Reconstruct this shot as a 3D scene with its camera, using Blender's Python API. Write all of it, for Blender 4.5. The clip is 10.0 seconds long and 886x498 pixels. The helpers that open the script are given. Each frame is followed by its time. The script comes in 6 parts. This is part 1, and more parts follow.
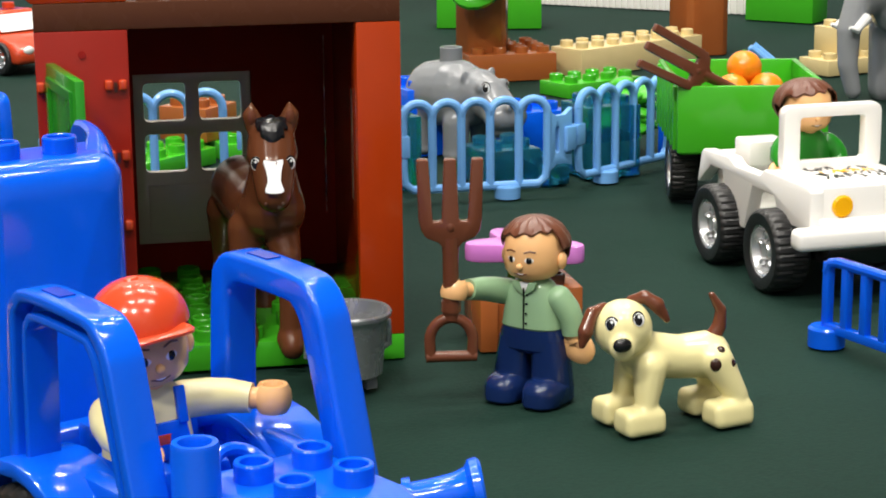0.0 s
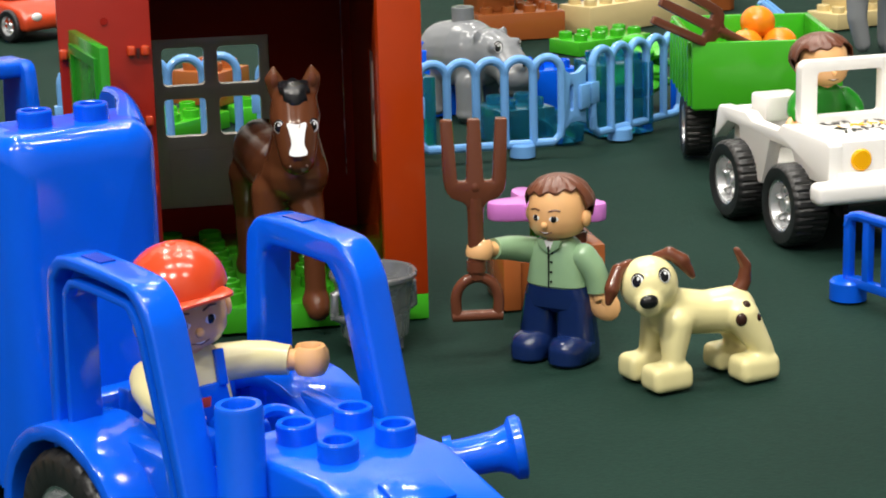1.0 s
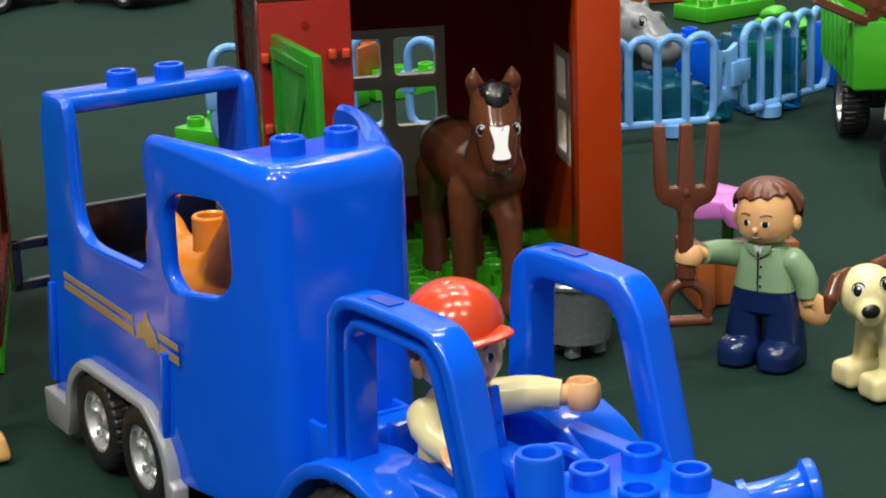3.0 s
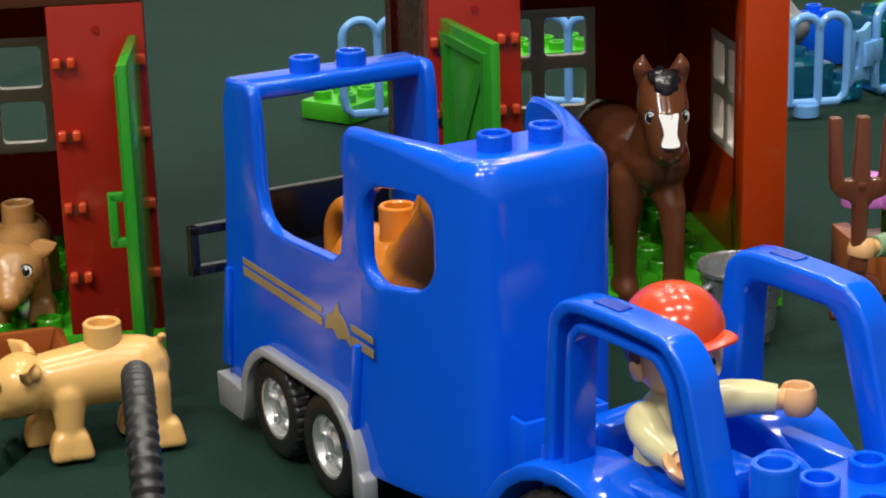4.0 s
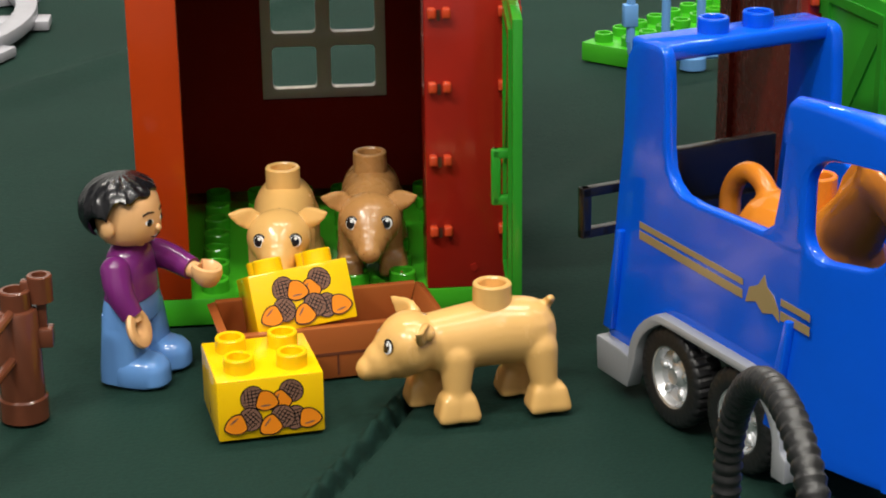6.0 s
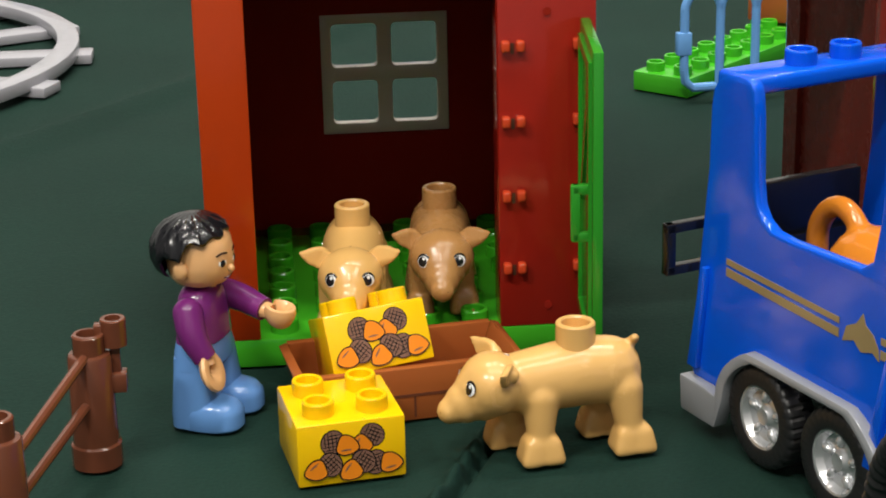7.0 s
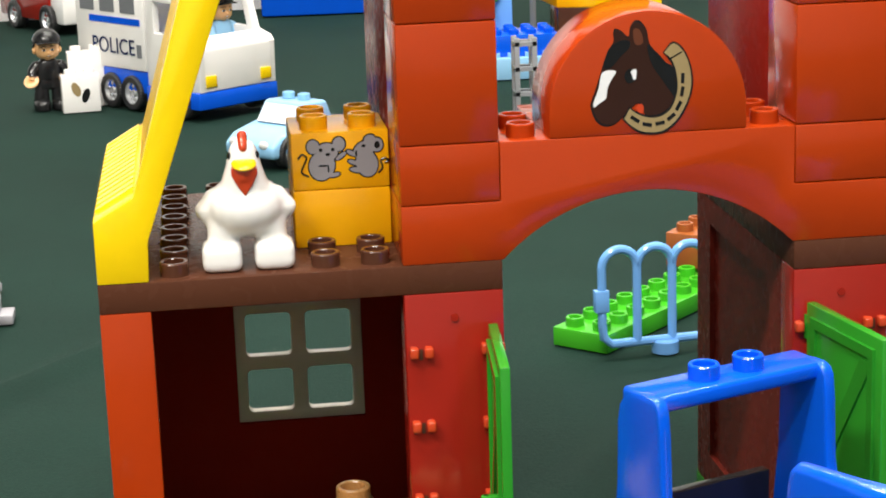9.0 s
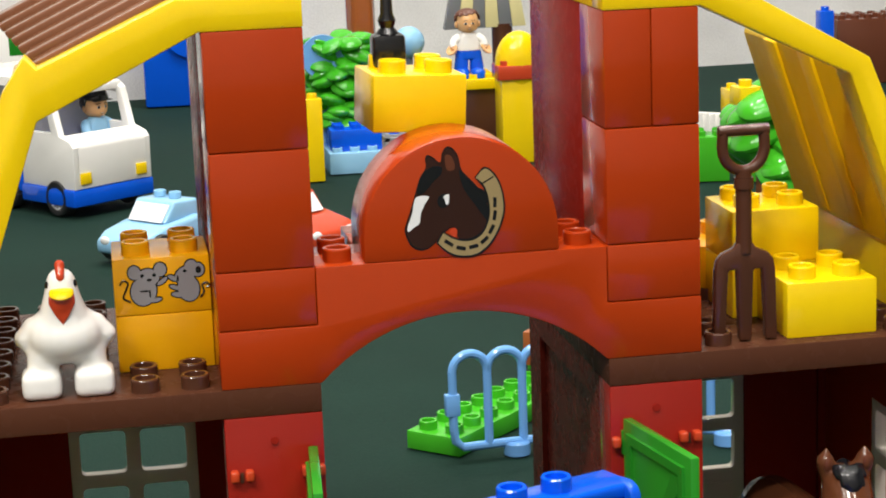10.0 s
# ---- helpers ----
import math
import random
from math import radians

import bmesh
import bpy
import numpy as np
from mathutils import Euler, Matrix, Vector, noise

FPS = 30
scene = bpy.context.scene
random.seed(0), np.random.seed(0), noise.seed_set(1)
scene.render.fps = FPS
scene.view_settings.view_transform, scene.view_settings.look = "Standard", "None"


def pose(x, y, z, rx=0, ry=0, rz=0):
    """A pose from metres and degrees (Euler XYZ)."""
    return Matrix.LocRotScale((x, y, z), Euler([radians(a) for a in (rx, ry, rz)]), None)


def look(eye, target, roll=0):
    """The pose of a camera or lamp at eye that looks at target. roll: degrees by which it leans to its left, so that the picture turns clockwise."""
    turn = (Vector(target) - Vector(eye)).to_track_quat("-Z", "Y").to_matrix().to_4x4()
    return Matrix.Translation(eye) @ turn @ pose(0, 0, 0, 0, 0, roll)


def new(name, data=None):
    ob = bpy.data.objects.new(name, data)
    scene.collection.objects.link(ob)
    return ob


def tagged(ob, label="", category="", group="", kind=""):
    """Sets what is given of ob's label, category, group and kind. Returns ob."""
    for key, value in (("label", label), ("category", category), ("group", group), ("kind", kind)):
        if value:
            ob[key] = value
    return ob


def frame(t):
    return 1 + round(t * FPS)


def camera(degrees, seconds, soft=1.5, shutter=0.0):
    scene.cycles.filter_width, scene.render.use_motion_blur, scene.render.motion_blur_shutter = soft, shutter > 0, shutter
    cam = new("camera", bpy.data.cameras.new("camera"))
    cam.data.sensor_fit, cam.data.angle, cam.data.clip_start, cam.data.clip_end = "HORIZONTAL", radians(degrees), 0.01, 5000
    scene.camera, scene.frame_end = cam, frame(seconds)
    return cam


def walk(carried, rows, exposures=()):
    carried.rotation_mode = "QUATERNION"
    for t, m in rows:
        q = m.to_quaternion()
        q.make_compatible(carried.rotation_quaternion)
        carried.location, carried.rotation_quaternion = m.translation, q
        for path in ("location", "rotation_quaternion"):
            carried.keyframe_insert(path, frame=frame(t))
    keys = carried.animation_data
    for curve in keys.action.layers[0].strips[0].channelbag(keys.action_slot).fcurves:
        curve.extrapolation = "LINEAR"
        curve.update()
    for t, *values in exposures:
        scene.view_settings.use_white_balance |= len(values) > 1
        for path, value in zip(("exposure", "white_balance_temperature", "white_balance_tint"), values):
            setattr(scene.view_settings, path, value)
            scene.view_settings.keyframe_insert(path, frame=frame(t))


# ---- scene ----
cam = camera(25.00, 10.0, soft=1.9)
PATH = [
    (0.0, look((0.23222, -0.70026, 0.20697), (0.32407, -0.22206, 0.09346), -0.54)),
    (0.5, look((0.22832, -0.70076, 0.20794), (0.32122, -0.22270, 0.09466), -0.79)),
    (1.0, look((0.22339, -0.70178, 0.20795), (0.31455, -0.22587, 0.08468), -1.49)),
    (1.5, look((0.21781, -0.69927, 0.20840), (0.31370, -0.22524, 0.08149), -1.43)),
    (2.0, look((0.20848, -0.69401, 0.21463), (0.29953, -0.21974, 0.08512), -1.52)),
    (2.5, look((0.19346, -0.68948, 0.22057), (0.27983, -0.21617, 0.08451), -1.84)),
    (2.7, look((0.18346, -0.68546, 0.22654), (0.26682, -0.21189, 0.08949), -1.94)),
    (3.8, look((0.13993, -0.66936, 0.23988), (0.21212, -0.19751, 0.09107), -1.81)),
    (4.0, look((0.13041, -0.66660, 0.24334), (0.19873, -0.19458, 0.09327), -1.55)),
    (4.5, look((0.10895, -0.65561, 0.24700), (0.17047, -0.18385, 0.09318), -1.08)),
    (5.0, look((0.08989, -0.64755, 0.25341), (0.14475, -0.17612, 0.09610), -0.89)),
    (5.5, look((0.06562, -0.64004, 0.25601), (0.11413, -0.16947, 0.09413), -0.72)),
    (6.0, look((0.04306, -0.63559, 0.25307), (0.08610, -0.16700, 0.08404), -0.70)),
    (6.2, look((0.03475, -0.63294, 0.25300), (0.07445, -0.16492, 0.08159), -1.00)),
    (7.3, look((0.02273, -0.61471, 0.25351), (0.06686, -0.14203, 0.09660), -1.67)),
    (7.5, look((0.02533, -0.61273, 0.25755), (0.07409, -0.13897, 0.10534), -1.96)),
    (8.0, look((0.02766, -0.61313, 0.26953), (0.08125, -0.13719, 0.12597), -1.90)),
    (8.5, look((0.02989, -0.61156, 0.27996), (0.08566, -0.13324, 0.14540), -2.35)),
    (9.0, look((0.03512, -0.61125, 0.29443), (0.09329, -0.12992, 0.17224), -1.93)),
    (9.5, look((0.04440, -0.61373, 0.30384), (0.10840, -0.13115, 0.18971), -1.86)),
    (10.0, look((0.06537, -0.62169, 0.31146), (0.14618, -0.13962, 0.20624), -2.14)),
]
EXPOSURES = [(0.0, -0.46), (2.5, -0.66), (4.0, -0.76), (6.0, -0.64), (7.5, -0.76), (8.5, -0.18), (9.0, -0.2), (10.0, -0.56)]
walk(cam, PATH, EXPOSURES)

# ---- light: an exhibition hall with rows of ceiling lamps ----
world = bpy.data.worlds.new("hall_air")
scene.world = world
world.use_nodes = True
world.node_tree.nodes["Background"].inputs[0].default_value = (0.80, 0.90, 1.0, 1)
world.node_tree.nodes["Background"].inputs[1].default_value = 0.012


def ceiling_lamp(x, y, z, w, d, power, tint=(1.0, 0.955, 0.87)):
    data = bpy.data.lights.new("hall_lamp", "AREA")
    data.shape, data.size, data.size_y = "RECTANGLE", w, d
    data.energy, data.color = power, tint
    ob = new("hall_lamp", data)
    ob.matrix_world = pose(x, y, z)
    return ob


for lx, ly, power in (
    (-1.25, -1.35, 74.0), (-0.35, -1.75, 52.0), (0.9, -1.75, 24.0),
    (-0.3, -0.6, 18.0), (0.4, -0.6, 18.0), (1.1, -0.6, 20.0),
    (-0.3, 0.5, 18.0), (0.4, 0.5, 17.0), (1.1, 0.5, 18.0),
    (-0.3, 1.4, 17.0), (0.4, 1.4, 16.0), (1.1, 1.4, 15.0),
):
    ceiling_lamp(lx, ly, 2.3, 0.36, 0.12, power)

# ---- helpers for building; lengths in studs of 16 mm ----
U = 0.016
REL = math.radians(32)


def finish(bm, smooth=True):
    bmesh.ops.recalc_face_normals(bm, faces=bm.faces)
    for f in bm.faces:
        f.smooth = smooth
    for e in bm.edges:
        if len(e.link_faces) == 2 and e.calc_face_angle(0.0) > REL:
            e.smooth = False


def to_mesh(name, bm, mats, smooth=True):
    finish(bm, smooth)
    bmesh.ops.scale(bm, vec=(U, U, U), verts=bm.verts)
    me = bpy.data.meshes.new(name)
    bm.to_mesh(me)
    bm.free()
    for m in mats if isinstance(mats, (list, tuple)) else [mats]:
        me.materials.append(m)
    return me


def part(name, bm, mats, parent=None, label="", at=None):
    ob = new(name, to_mesh(name, bm, mats))
    if parent is not None:
        ob.parent = parent
    if at is not None:
        ob.matrix_basis = at
    return tagged(ob, label)


def spot(x, y, z, rx=0, ry=0, rz=0):
    return pose(x * U, y * U, z * U, rx, ry, rz)


def thing(name, x, y, z, rz=0, label="", category="", group="", kind="", rx=0, ry=0):
    ob = new(name)
    ob.empty_display_size = 0.01
    ob.matrix_basis = spot(x, y, z, rx, ry, rz)
    return tagged(ob, label, category, group, kind)


def box(a, b, bev=0.03, seg=2):
    bm = bmesh.new()
    vs = bmesh.ops.create_cube(bm, size=1.0)["verts"]
    for v in vs:
        v.co = Vector([(a[i] + b[i]) / 2 + v.co[i] * (b[i] - a[i]) for i in range(3)])
    if bev > 0:
        bmesh.ops.bevel(bm, geom=bm.edges[:], offset=bev, segments=seg, affect="EDGES", profile=0.5)
    return bm


def prism(poly, lo, hi, axis="y", bev=0.0, seg=2):
    """A flat outline pushed along an axis. axis y: points are (x, z); z: (x, y); x: (y, z)."""
    put = {"y": lambda p, d: (p[0], d, p[1]), "z": lambda p, d: (p[0], p[1], d), "x": lambda p, d: (d, p[0], p[1])}[axis]
    bm = bmesh.new()
    one = [bm.verts.new(put(p, lo)) for p in poly]
    two = [bm.verts.new(put(p, hi)) for p in poly]
    n = len(poly)
    bm.faces.new(one)
    bm.faces.new(two[::-1])
    for i in range(n):
        bm.faces.new((one[i], two[i], two[(i + 1) % n], one[(i + 1) % n]))
    if bev > 0:
        bmesh.ops.recalc_face_normals(bm, faces=bm.faces)
        hard = [e for e in bm.edges if e.calc_face_angle(0.0) > 0.5]
        bmesh.ops.bevel(bm, geom=hard, offset=bev, segments=seg, affect="EDGES", profile=0.5)
    return bm


def ringed(outer, inner, lo, hi, axis="y", bev=0.0):
    """A plate with one hole: two outlines of the same count of points."""
    put = {"y": lambda p, d: (p[0], d, p[1]), "z": lambda p, d: (p[0], p[1], d), "x": lambda p, d: (d, p[0], p[1])}[axis]
    bm = bmesh.new()
    rows = [[bm.verts.new(put(p, d)) for p in line] for line in (outer, inner) for d in (lo, hi)]
    n = len(outer)
    for i in range(n):
        j = (i + 1) % n
        bm.faces.new((rows[0][i], rows[0][j], rows[2][j], rows[2][i]))
        bm.faces.new((rows[1][i], rows[3][i], rows[3][j], rows[1][j]))
        bm.faces.new((rows[0][i], rows[1][i], rows[1][j], rows[0][j]))
        bm.faces.new((rows[2][i], rows[2][j], rows[3][j], rows[3][i]))
    if bev > 0:
        bmesh.ops.recalc_face_normals(bm, faces=bm.faces)
        hard = [e for e in bm.edges if e.calc_face_angle(0.0) > 0.5]
        bmesh.ops.bevel(bm, geom=hard, offset=bev, segments=2, affect="EDGES", profile=0.5)
    return bm


def lathe(profile, n=24, closed=True):
    bm = bmesh.new()
    rows = []
    for r, z in profile:
        if r < 1e-5:
            rows.append([bm.verts.new((0, 0, z))])
        else:
            rows.append([bm.verts.new((r * math.cos(2 * math.pi * k / n), r * math.sin(2 * math.pi * k / n), z)) for k in range(n)])
    for a, b in zip(rows, rows[1:]):
        for k in range(n):
            q = (k + 1) % n
            if len(a) == 1 and len(b) > 1:
                bm.faces.new((a[0], b[k], b[q]))
            elif len(b) == 1 and len(a) > 1:
                bm.faces.new((a[k], b[0], a[q]))
            elif len(a) > 1:
                bm.faces.new((a[k], b[k], b[q], a[q]))
    for row, flip in ((rows[0], True), (rows[-1], False)):
        if closed and len(row) > 1:
            bm.faces.new(row[::-1] if flip else row)
    return bm


def tube(path, r, n=10, closed=False, flat=1.0):
    """A round bar along points; r is one radius or one for each point."""
    pts = [Vector(p) for p in path]
    rad = r if isinstance(r, (list, tuple)) else [r] * len(pts)
    bm = bmesh.new()
    rows, side = [], None
    for i, p in enumerate(pts):
        a = pts[i - 1] if i or closed else p
        b = pts[(i + 1) % len(pts)] if i + 1 < len(pts) or closed else p
        d = (b - a).normalized()
        if side is None:
            side = d.cross(Vector((0, 0, 1)) if abs(d.z) < 0.9 else Vector((0, 1, 0))).normalized()
        side = (side - d * side.dot(d)).normalized()
        up = d.cross(side)
        rows.append([bm.verts.new(p + rad[i] * (math.cos(2 * math.pi * k / n) * side + flat * math.sin(2 * math.pi * k / n) * up)) for k in range(n)])
    m = len(rows)
    for i in range(m if closed else m - 1):
        a, b = rows[i], rows[(i + 1) % m]
        for k in range(n):
            bm.faces.new((a[k], a[(k + 1) % n], b[(k + 1) % n], b[k]))
    if not closed:
        bm.faces.new(rows[0][::-1])
        bm.faces.new(rows[-1])
    return bm


def ball(c, r, u=16, v=10, m=None):
    bm = bmesh.new()
    bmesh.ops.create_uvsphere(bm, u_segments=u, v_segments=v, radius=1.0)
    r = r if isinstance(r, (list, tuple)) else (r, r, r)
    bmesh.ops.scale(bm, vec=r, verts=bm.verts)
    if m is not None:
        bmesh.ops.transform(bm, matrix=m, verts=bm.verts)
    bmesh.ops.translate(bm, vec=c, verts=bm.verts)
    return bm


def moved(bm, x=0, y=0, z=0, rx=0, ry=0, rz=0):
    bmesh.ops.transform(bm, matrix=pose(x, y, z, rx, ry, rz), verts=bm.verts)
    return bm


def joined(*bits):
    """Meshes into one; a bit may be (mesh, material slot)."""
    out = bmesh.new()
    for bit in bits:
        bm, slot = bit if isinstance(bit, tuple) else (bit, 0)
        for f in bm.faces:
            f.material_index = slot
        me = bpy.data.meshes.new("bit")
        bm.to_mesh(me)
        bm.free()
        out.from_mesh(me)
        bpy.data.meshes.remove(me)
    return out


def round_rect(x0, x1, z0, z1, r, n=5):
    pts = []
    for cx, cz, a in ((x1 - r, z1 - r, 0), (x0 + r, z1 - r, 90), (x0 + r, z0 + r, 180), (x1 - r, z0 + r, 270)):
        for k in range(n + 1):
            t = math.radians(a + 90 * k / n)
            pts.append((cx + r * math.cos(t), cz + r * math.sin(t)))
    return pts


# ---- materials ----
def nodes_of(m):
    m.use_nodes = True
    t = m.node_tree
    return t, t.nodes, t.links, t.nodes["Principled BSDF"]


def plastic(name, rgb, rough=0.24, vary=0.03, bump=0.02, spec=0.5, grain=900.0, coat=0.0):
    """Moulded plastic: slight clouds of tone, finger marks in the gloss, a faint moulding texture."""
    m = bpy.data.materials.new(name)
    t, n, l, p = nodes_of(m)
    co = n.new("ShaderNodeTexCoord")
    cloud = n.new("ShaderNodeTexNoise")
    cloud.inputs["Scale"].default_value, cloud.inputs["Detail"].default_value = 90.0, 4.0
    l.new(co.outputs["Object"], cloud.inputs["Vector"])
    mix = n.new("ShaderNodeMix")
    mix.data_type = "RGBA"
    mix.inputs[6].default_value = (*[c * (1 - vary * 2) for c in rgb], 1)
    mix.inputs[7].default_value = (*[min(1, c * (1 + vary)) for c in rgb], 1)
    l.new(cloud.outputs["Fac"], mix.inputs[0])
    l.new(mix.outputs[2], p.inputs["Base Color"])
    smear = n.new("ShaderNodeTexNoise")
    smear.inputs["Scale"].default_value, smear.inputs["Detail"].default_value, smear.inputs["Distortion"].default_value = 160.0, 6.0, 0.6
    l.new(co.outputs["Object"], smear.inputs["Vector"])
    ramp = n.new("ShaderNodeMapRange")
    ramp.inputs["From Min"].default_value, ramp.inputs["From Max"].default_value = 0.35, 0.75
    ramp.inputs["To Min"].default_value, ramp.inputs["To Max"].default_value = rough * 0.55, rough * 0.8
    l.new(smear.outputs["Fac"], ramp.inputs["Value"])
    l.new(ramp.outputs[0], p.inputs["Roughness"])
    fine = n.new("ShaderNodeTexNoise")
    fine.inputs["Scale"].default_value, fine.inputs["Detail"].default_value = grain, 3.0
    l.new(co.outputs["Object"], fine.inputs["Vector"])
    bp = n.new("ShaderNodeBump")
    bp.inputs["Strength"].default_value, bp.inputs["Distance"].default_value = bump, 0.0004
    l.new(fine.outputs["Fac"], bp.inputs["Height"])
    l.new(bp.outputs[0], p.inputs["Normal"])
    p.inputs["Specular IOR Level"].default_value = spec
    return m


def metal(name, rgb, rough=0.3):
    m = plastic(name, rgb, rough)
    m.node_tree.nodes["Principled BSDF"].inputs["Metallic"].default_value = 0.7
    return m


def clear_plastic(name, rgb):
    m = bpy.data.materials.new(name)
    t, n, l, p = nodes_of(m)
    p.inputs["Base Color"].default_value = (*rgb, 1)
    p.inputs["Transmission Weight"].default_value = 0.85
    p.inputs["Roughness"].default_value = 0.08
    p.inputs["IOR"].default_value = 1.3
    return m


def cloth(name, rgb):
    m = bpy.data.materials.new(name)
    t, n, l, p = nodes_of(m)
    co = n.new("ShaderNodeTexCoord")
    blot = n.new("ShaderNodeTexNoise")
    blot.inputs["Scale"].default_value, blot.inputs["Detail"].default_value = 7.0, 5.0
    l.new(co.outputs["Object"], blot.inputs["Vector"])
    weave = n.new("ShaderNodeTexNoise")
    weave.inputs["Scale"].default_value, weave.inputs["Detail"].default_value = 700.0, 4.0
    l.new(co.outputs["Object"], weave.inputs["Vector"])
    both = n.new("ShaderNodeMath")
    both.operation = "ADD"
    l.new(blot.outputs["Fac"], both.inputs[0])
    l.new(weave.outputs["Fac"], both.inputs[1])
    half = n.new("ShaderNodeMapRange")
    half.inputs["From Min"].default_value, half.inputs["From Max"].default_value = 0.7, 1.3
    l.new(both.outputs[0], half.inputs["Value"])
    mix = n.new("ShaderNodeMix")
    mix.data_type = "RGBA"
    mix.inputs[6].default_value = (*[c * 0.75 for c in rgb], 1)
    mix.inputs[7].default_value = (*[c * 1.2 for c in rgb], 1)
    l.new(half.outputs[0], mix.inputs[0])
    l.new(mix.outputs[2], p.inputs["Base Color"])
    bp = n.new("ShaderNodeBump")
    bp.inputs["Strength"].default_value, bp.inputs["Distance"].default_value = 0.35, 0.0008
    l.new(weave.outputs["Fac"], bp.inputs["Height"])
    l.new(bp.outputs[0], p.inputs["Normal"])
    p.inputs["Roughness"].default_value = 0.85
    p.inputs["Specular IOR Level"].default_value = 0.15
    return m


RED = plastic("barn_red_plastic", (0.40, 0.039, 0.004), 0.24, spec=0.34)
DEEPRED = plastic("deep_red_plastic", (0.30, 0.015, 0.008), 0.2, spec=0.45)
BROWN = plastic("dark_brown_plastic", (0.085, 0.031, 0.017), 0.25)
MIDBROWN = plastic("reddish_brown_plastic", (0.13, 0.040, 0.020), 0.28)
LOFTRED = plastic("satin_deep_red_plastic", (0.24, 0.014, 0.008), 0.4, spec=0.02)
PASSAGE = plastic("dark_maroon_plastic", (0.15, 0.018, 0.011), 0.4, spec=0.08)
PLANK = plastic("roof_brown_plastic", (0.21, 0.085, 0.042), 0.3)
ROOFYELLOW = plastic("satin_yellow_plastic", (0.80, 0.50, 0.003), 0.5, spec=0.06)
RUST = plastic("orange_brown_plastic", (0.36, 0.10, 0.025), 0.28)
GREEN = plastic("bright_green_plastic", (0.055, 0.42, 0.018), 0.24)
LEAF = plastic("leaf_green_plastic", (0.02, 0.24, 0.02), 0.3)
DOORGREEN = plastic("door_green_plastic", (0.025, 0.27, 0.02), 0.28)
BLUE = plastic("truck_blue_plastic", (0.002, 0.100, 0.76), 0.2)
# darker copy of the truck blue, shade colour for the roll bar slots
SLOTSHADE = plastic("slot_shade_blue", (0.002, 0.05, 0.42), 0.3)
SKY = plastic("light_blue_plastic", (0.165, 0.40, 0.82), 0.26)
PALEBLUE = plastic("pale_blue_plastic", (0.30, 0.58, 0.85), 0.26)
YELLOW = plastic("yellow_plastic", (0.93, 0.64, 0.003), 0.26)
NUTYELLOW = plastic("warm_yellow_plastic", (0.92, 0.56, 0.003), 0.26)
AMBER = plastic("amber_yellow_plastic", (0.90, 0.43, 0.004), 0.26)
WHITE = plastic("white_plastic", (0.92, 0.90, 0.87), 0.26, vary=0.012)
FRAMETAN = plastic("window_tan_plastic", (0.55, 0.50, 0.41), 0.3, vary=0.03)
FRAMEW = plastic("window_white_plastic", (0.85, 0.79, 0.68), 0.3, vary=0.02)
GREY = plastic("grey_plastic", (0.20, 0.21, 0.225), 0.3)
LIGHTGREY = plastic("light_grey_plastic", (0.29, 0.30, 0.32), 0.3)
BLACK = plastic("black_plastic", (0.010, 0.010, 0.011), 0.32)
RUBBER = plastic("black_rubber", (0.014, 0.014, 0.015), 0.6, grain=2500.0, bump=0.2)
CHROME = metal("silver_wheel", (0.72, 0.73, 0.75), 0.34)
PRINTBROWN = plastic("dark_brown_print", (0.035, 0.013, 0.009), 0.28)
SILVER = metal("silver_grey_plastic", (0.40, 0.41, 0.43), 0.42)
PIGFACE = plastic("pig_face_tan", (0.42, 0.21, 0.07), 0.42)
GOLD = plastic("gold_print", (0.33, 0.245, 0.115), 0.35)
CAPBROWN = plastic("acorn_cap_print", (0.21, 0.105, 0.07), 0.3)
MOUSEGREY = plastic("mouse_grey_print", (0.29, 0.28, 0.30), 0.3)
ORANGE = plastic("orange_plastic", (0.85, 0.25, 0.012), 0.28)
FOALORANGE = plastic("foal_orange_plastic", (0.62, 0.20, 0.018), 0.28)
CAPRED = plastic("cap_red_plastic", (0.56, 0.058, 0.018), 0.28)
TAN = plastic("tan_plastic", (0.70, 0.56, 0.28), 0.3)
CREAM = plastic("cream_plastic", (0.80, 0.72, 0.37), 0.34)
SKIN = plastic("pig_tan_plastic", (0.70, 0.41, 0.135), 0.36)
PIGDARK = plastic("pig_dark_tan_plastic", (0.42, 0.21, 0.07), 0.26)
FLESH = plastic("doll_tan_plastic", (0.80, 0.45, 0.20), 0.34)
HORSE = plastic("horse_brown_plastic", (0.115, 0.038, 0.016), 0.24)
PINK = plastic("pink_plastic", (0.62, 0.20, 0.62), 0.3)
PURPLE = plastic("purple_plastic", (0.16, 0.02, 0.15), 0.28)
SAGE = plastic("sage_green_plastic", (0.25, 0.40, 0.235), 0.3)
NAVY = plastic("navy_plastic", (0.006, 0.018, 0.085), 0.24)
DENIM = plastic("denim_blue_plastic", (0.13, 0.30, 0.66), 0.28)
HAIRBLACK = plastic("black_hair_plastic", (0.008, 0.008, 0.010), 0.34)
HAIRBROWN = plastic("brown_hair_plastic", (0.13, 0.043, 0.022), 0.5)
EYEW = plastic("eye_white_print", (0.85, 0.85, 0.85), 0.2)
AQUA = clear_plastic("clear_teal_plastic", (0.04, 0.38, 0.58))
RAILGREY = plastic("pale_grey_plastic", (0.36, 0.355, 0.39), 0.35)
BROWNSATIN = plastic("satin_brown_plastic", (0.085, 0.031, 0.017), 0.4, spec=0.08)
CLOTH = cloth("dark_green_cloth", (0.0064, 0.0245, 0.0178))
PLASTER = cloth("grey_hall_paint", (0.33, 0.33, 0.335))
WALLWHITE = cloth("white_hall_paint", (0.78, 0.77, 0.76))

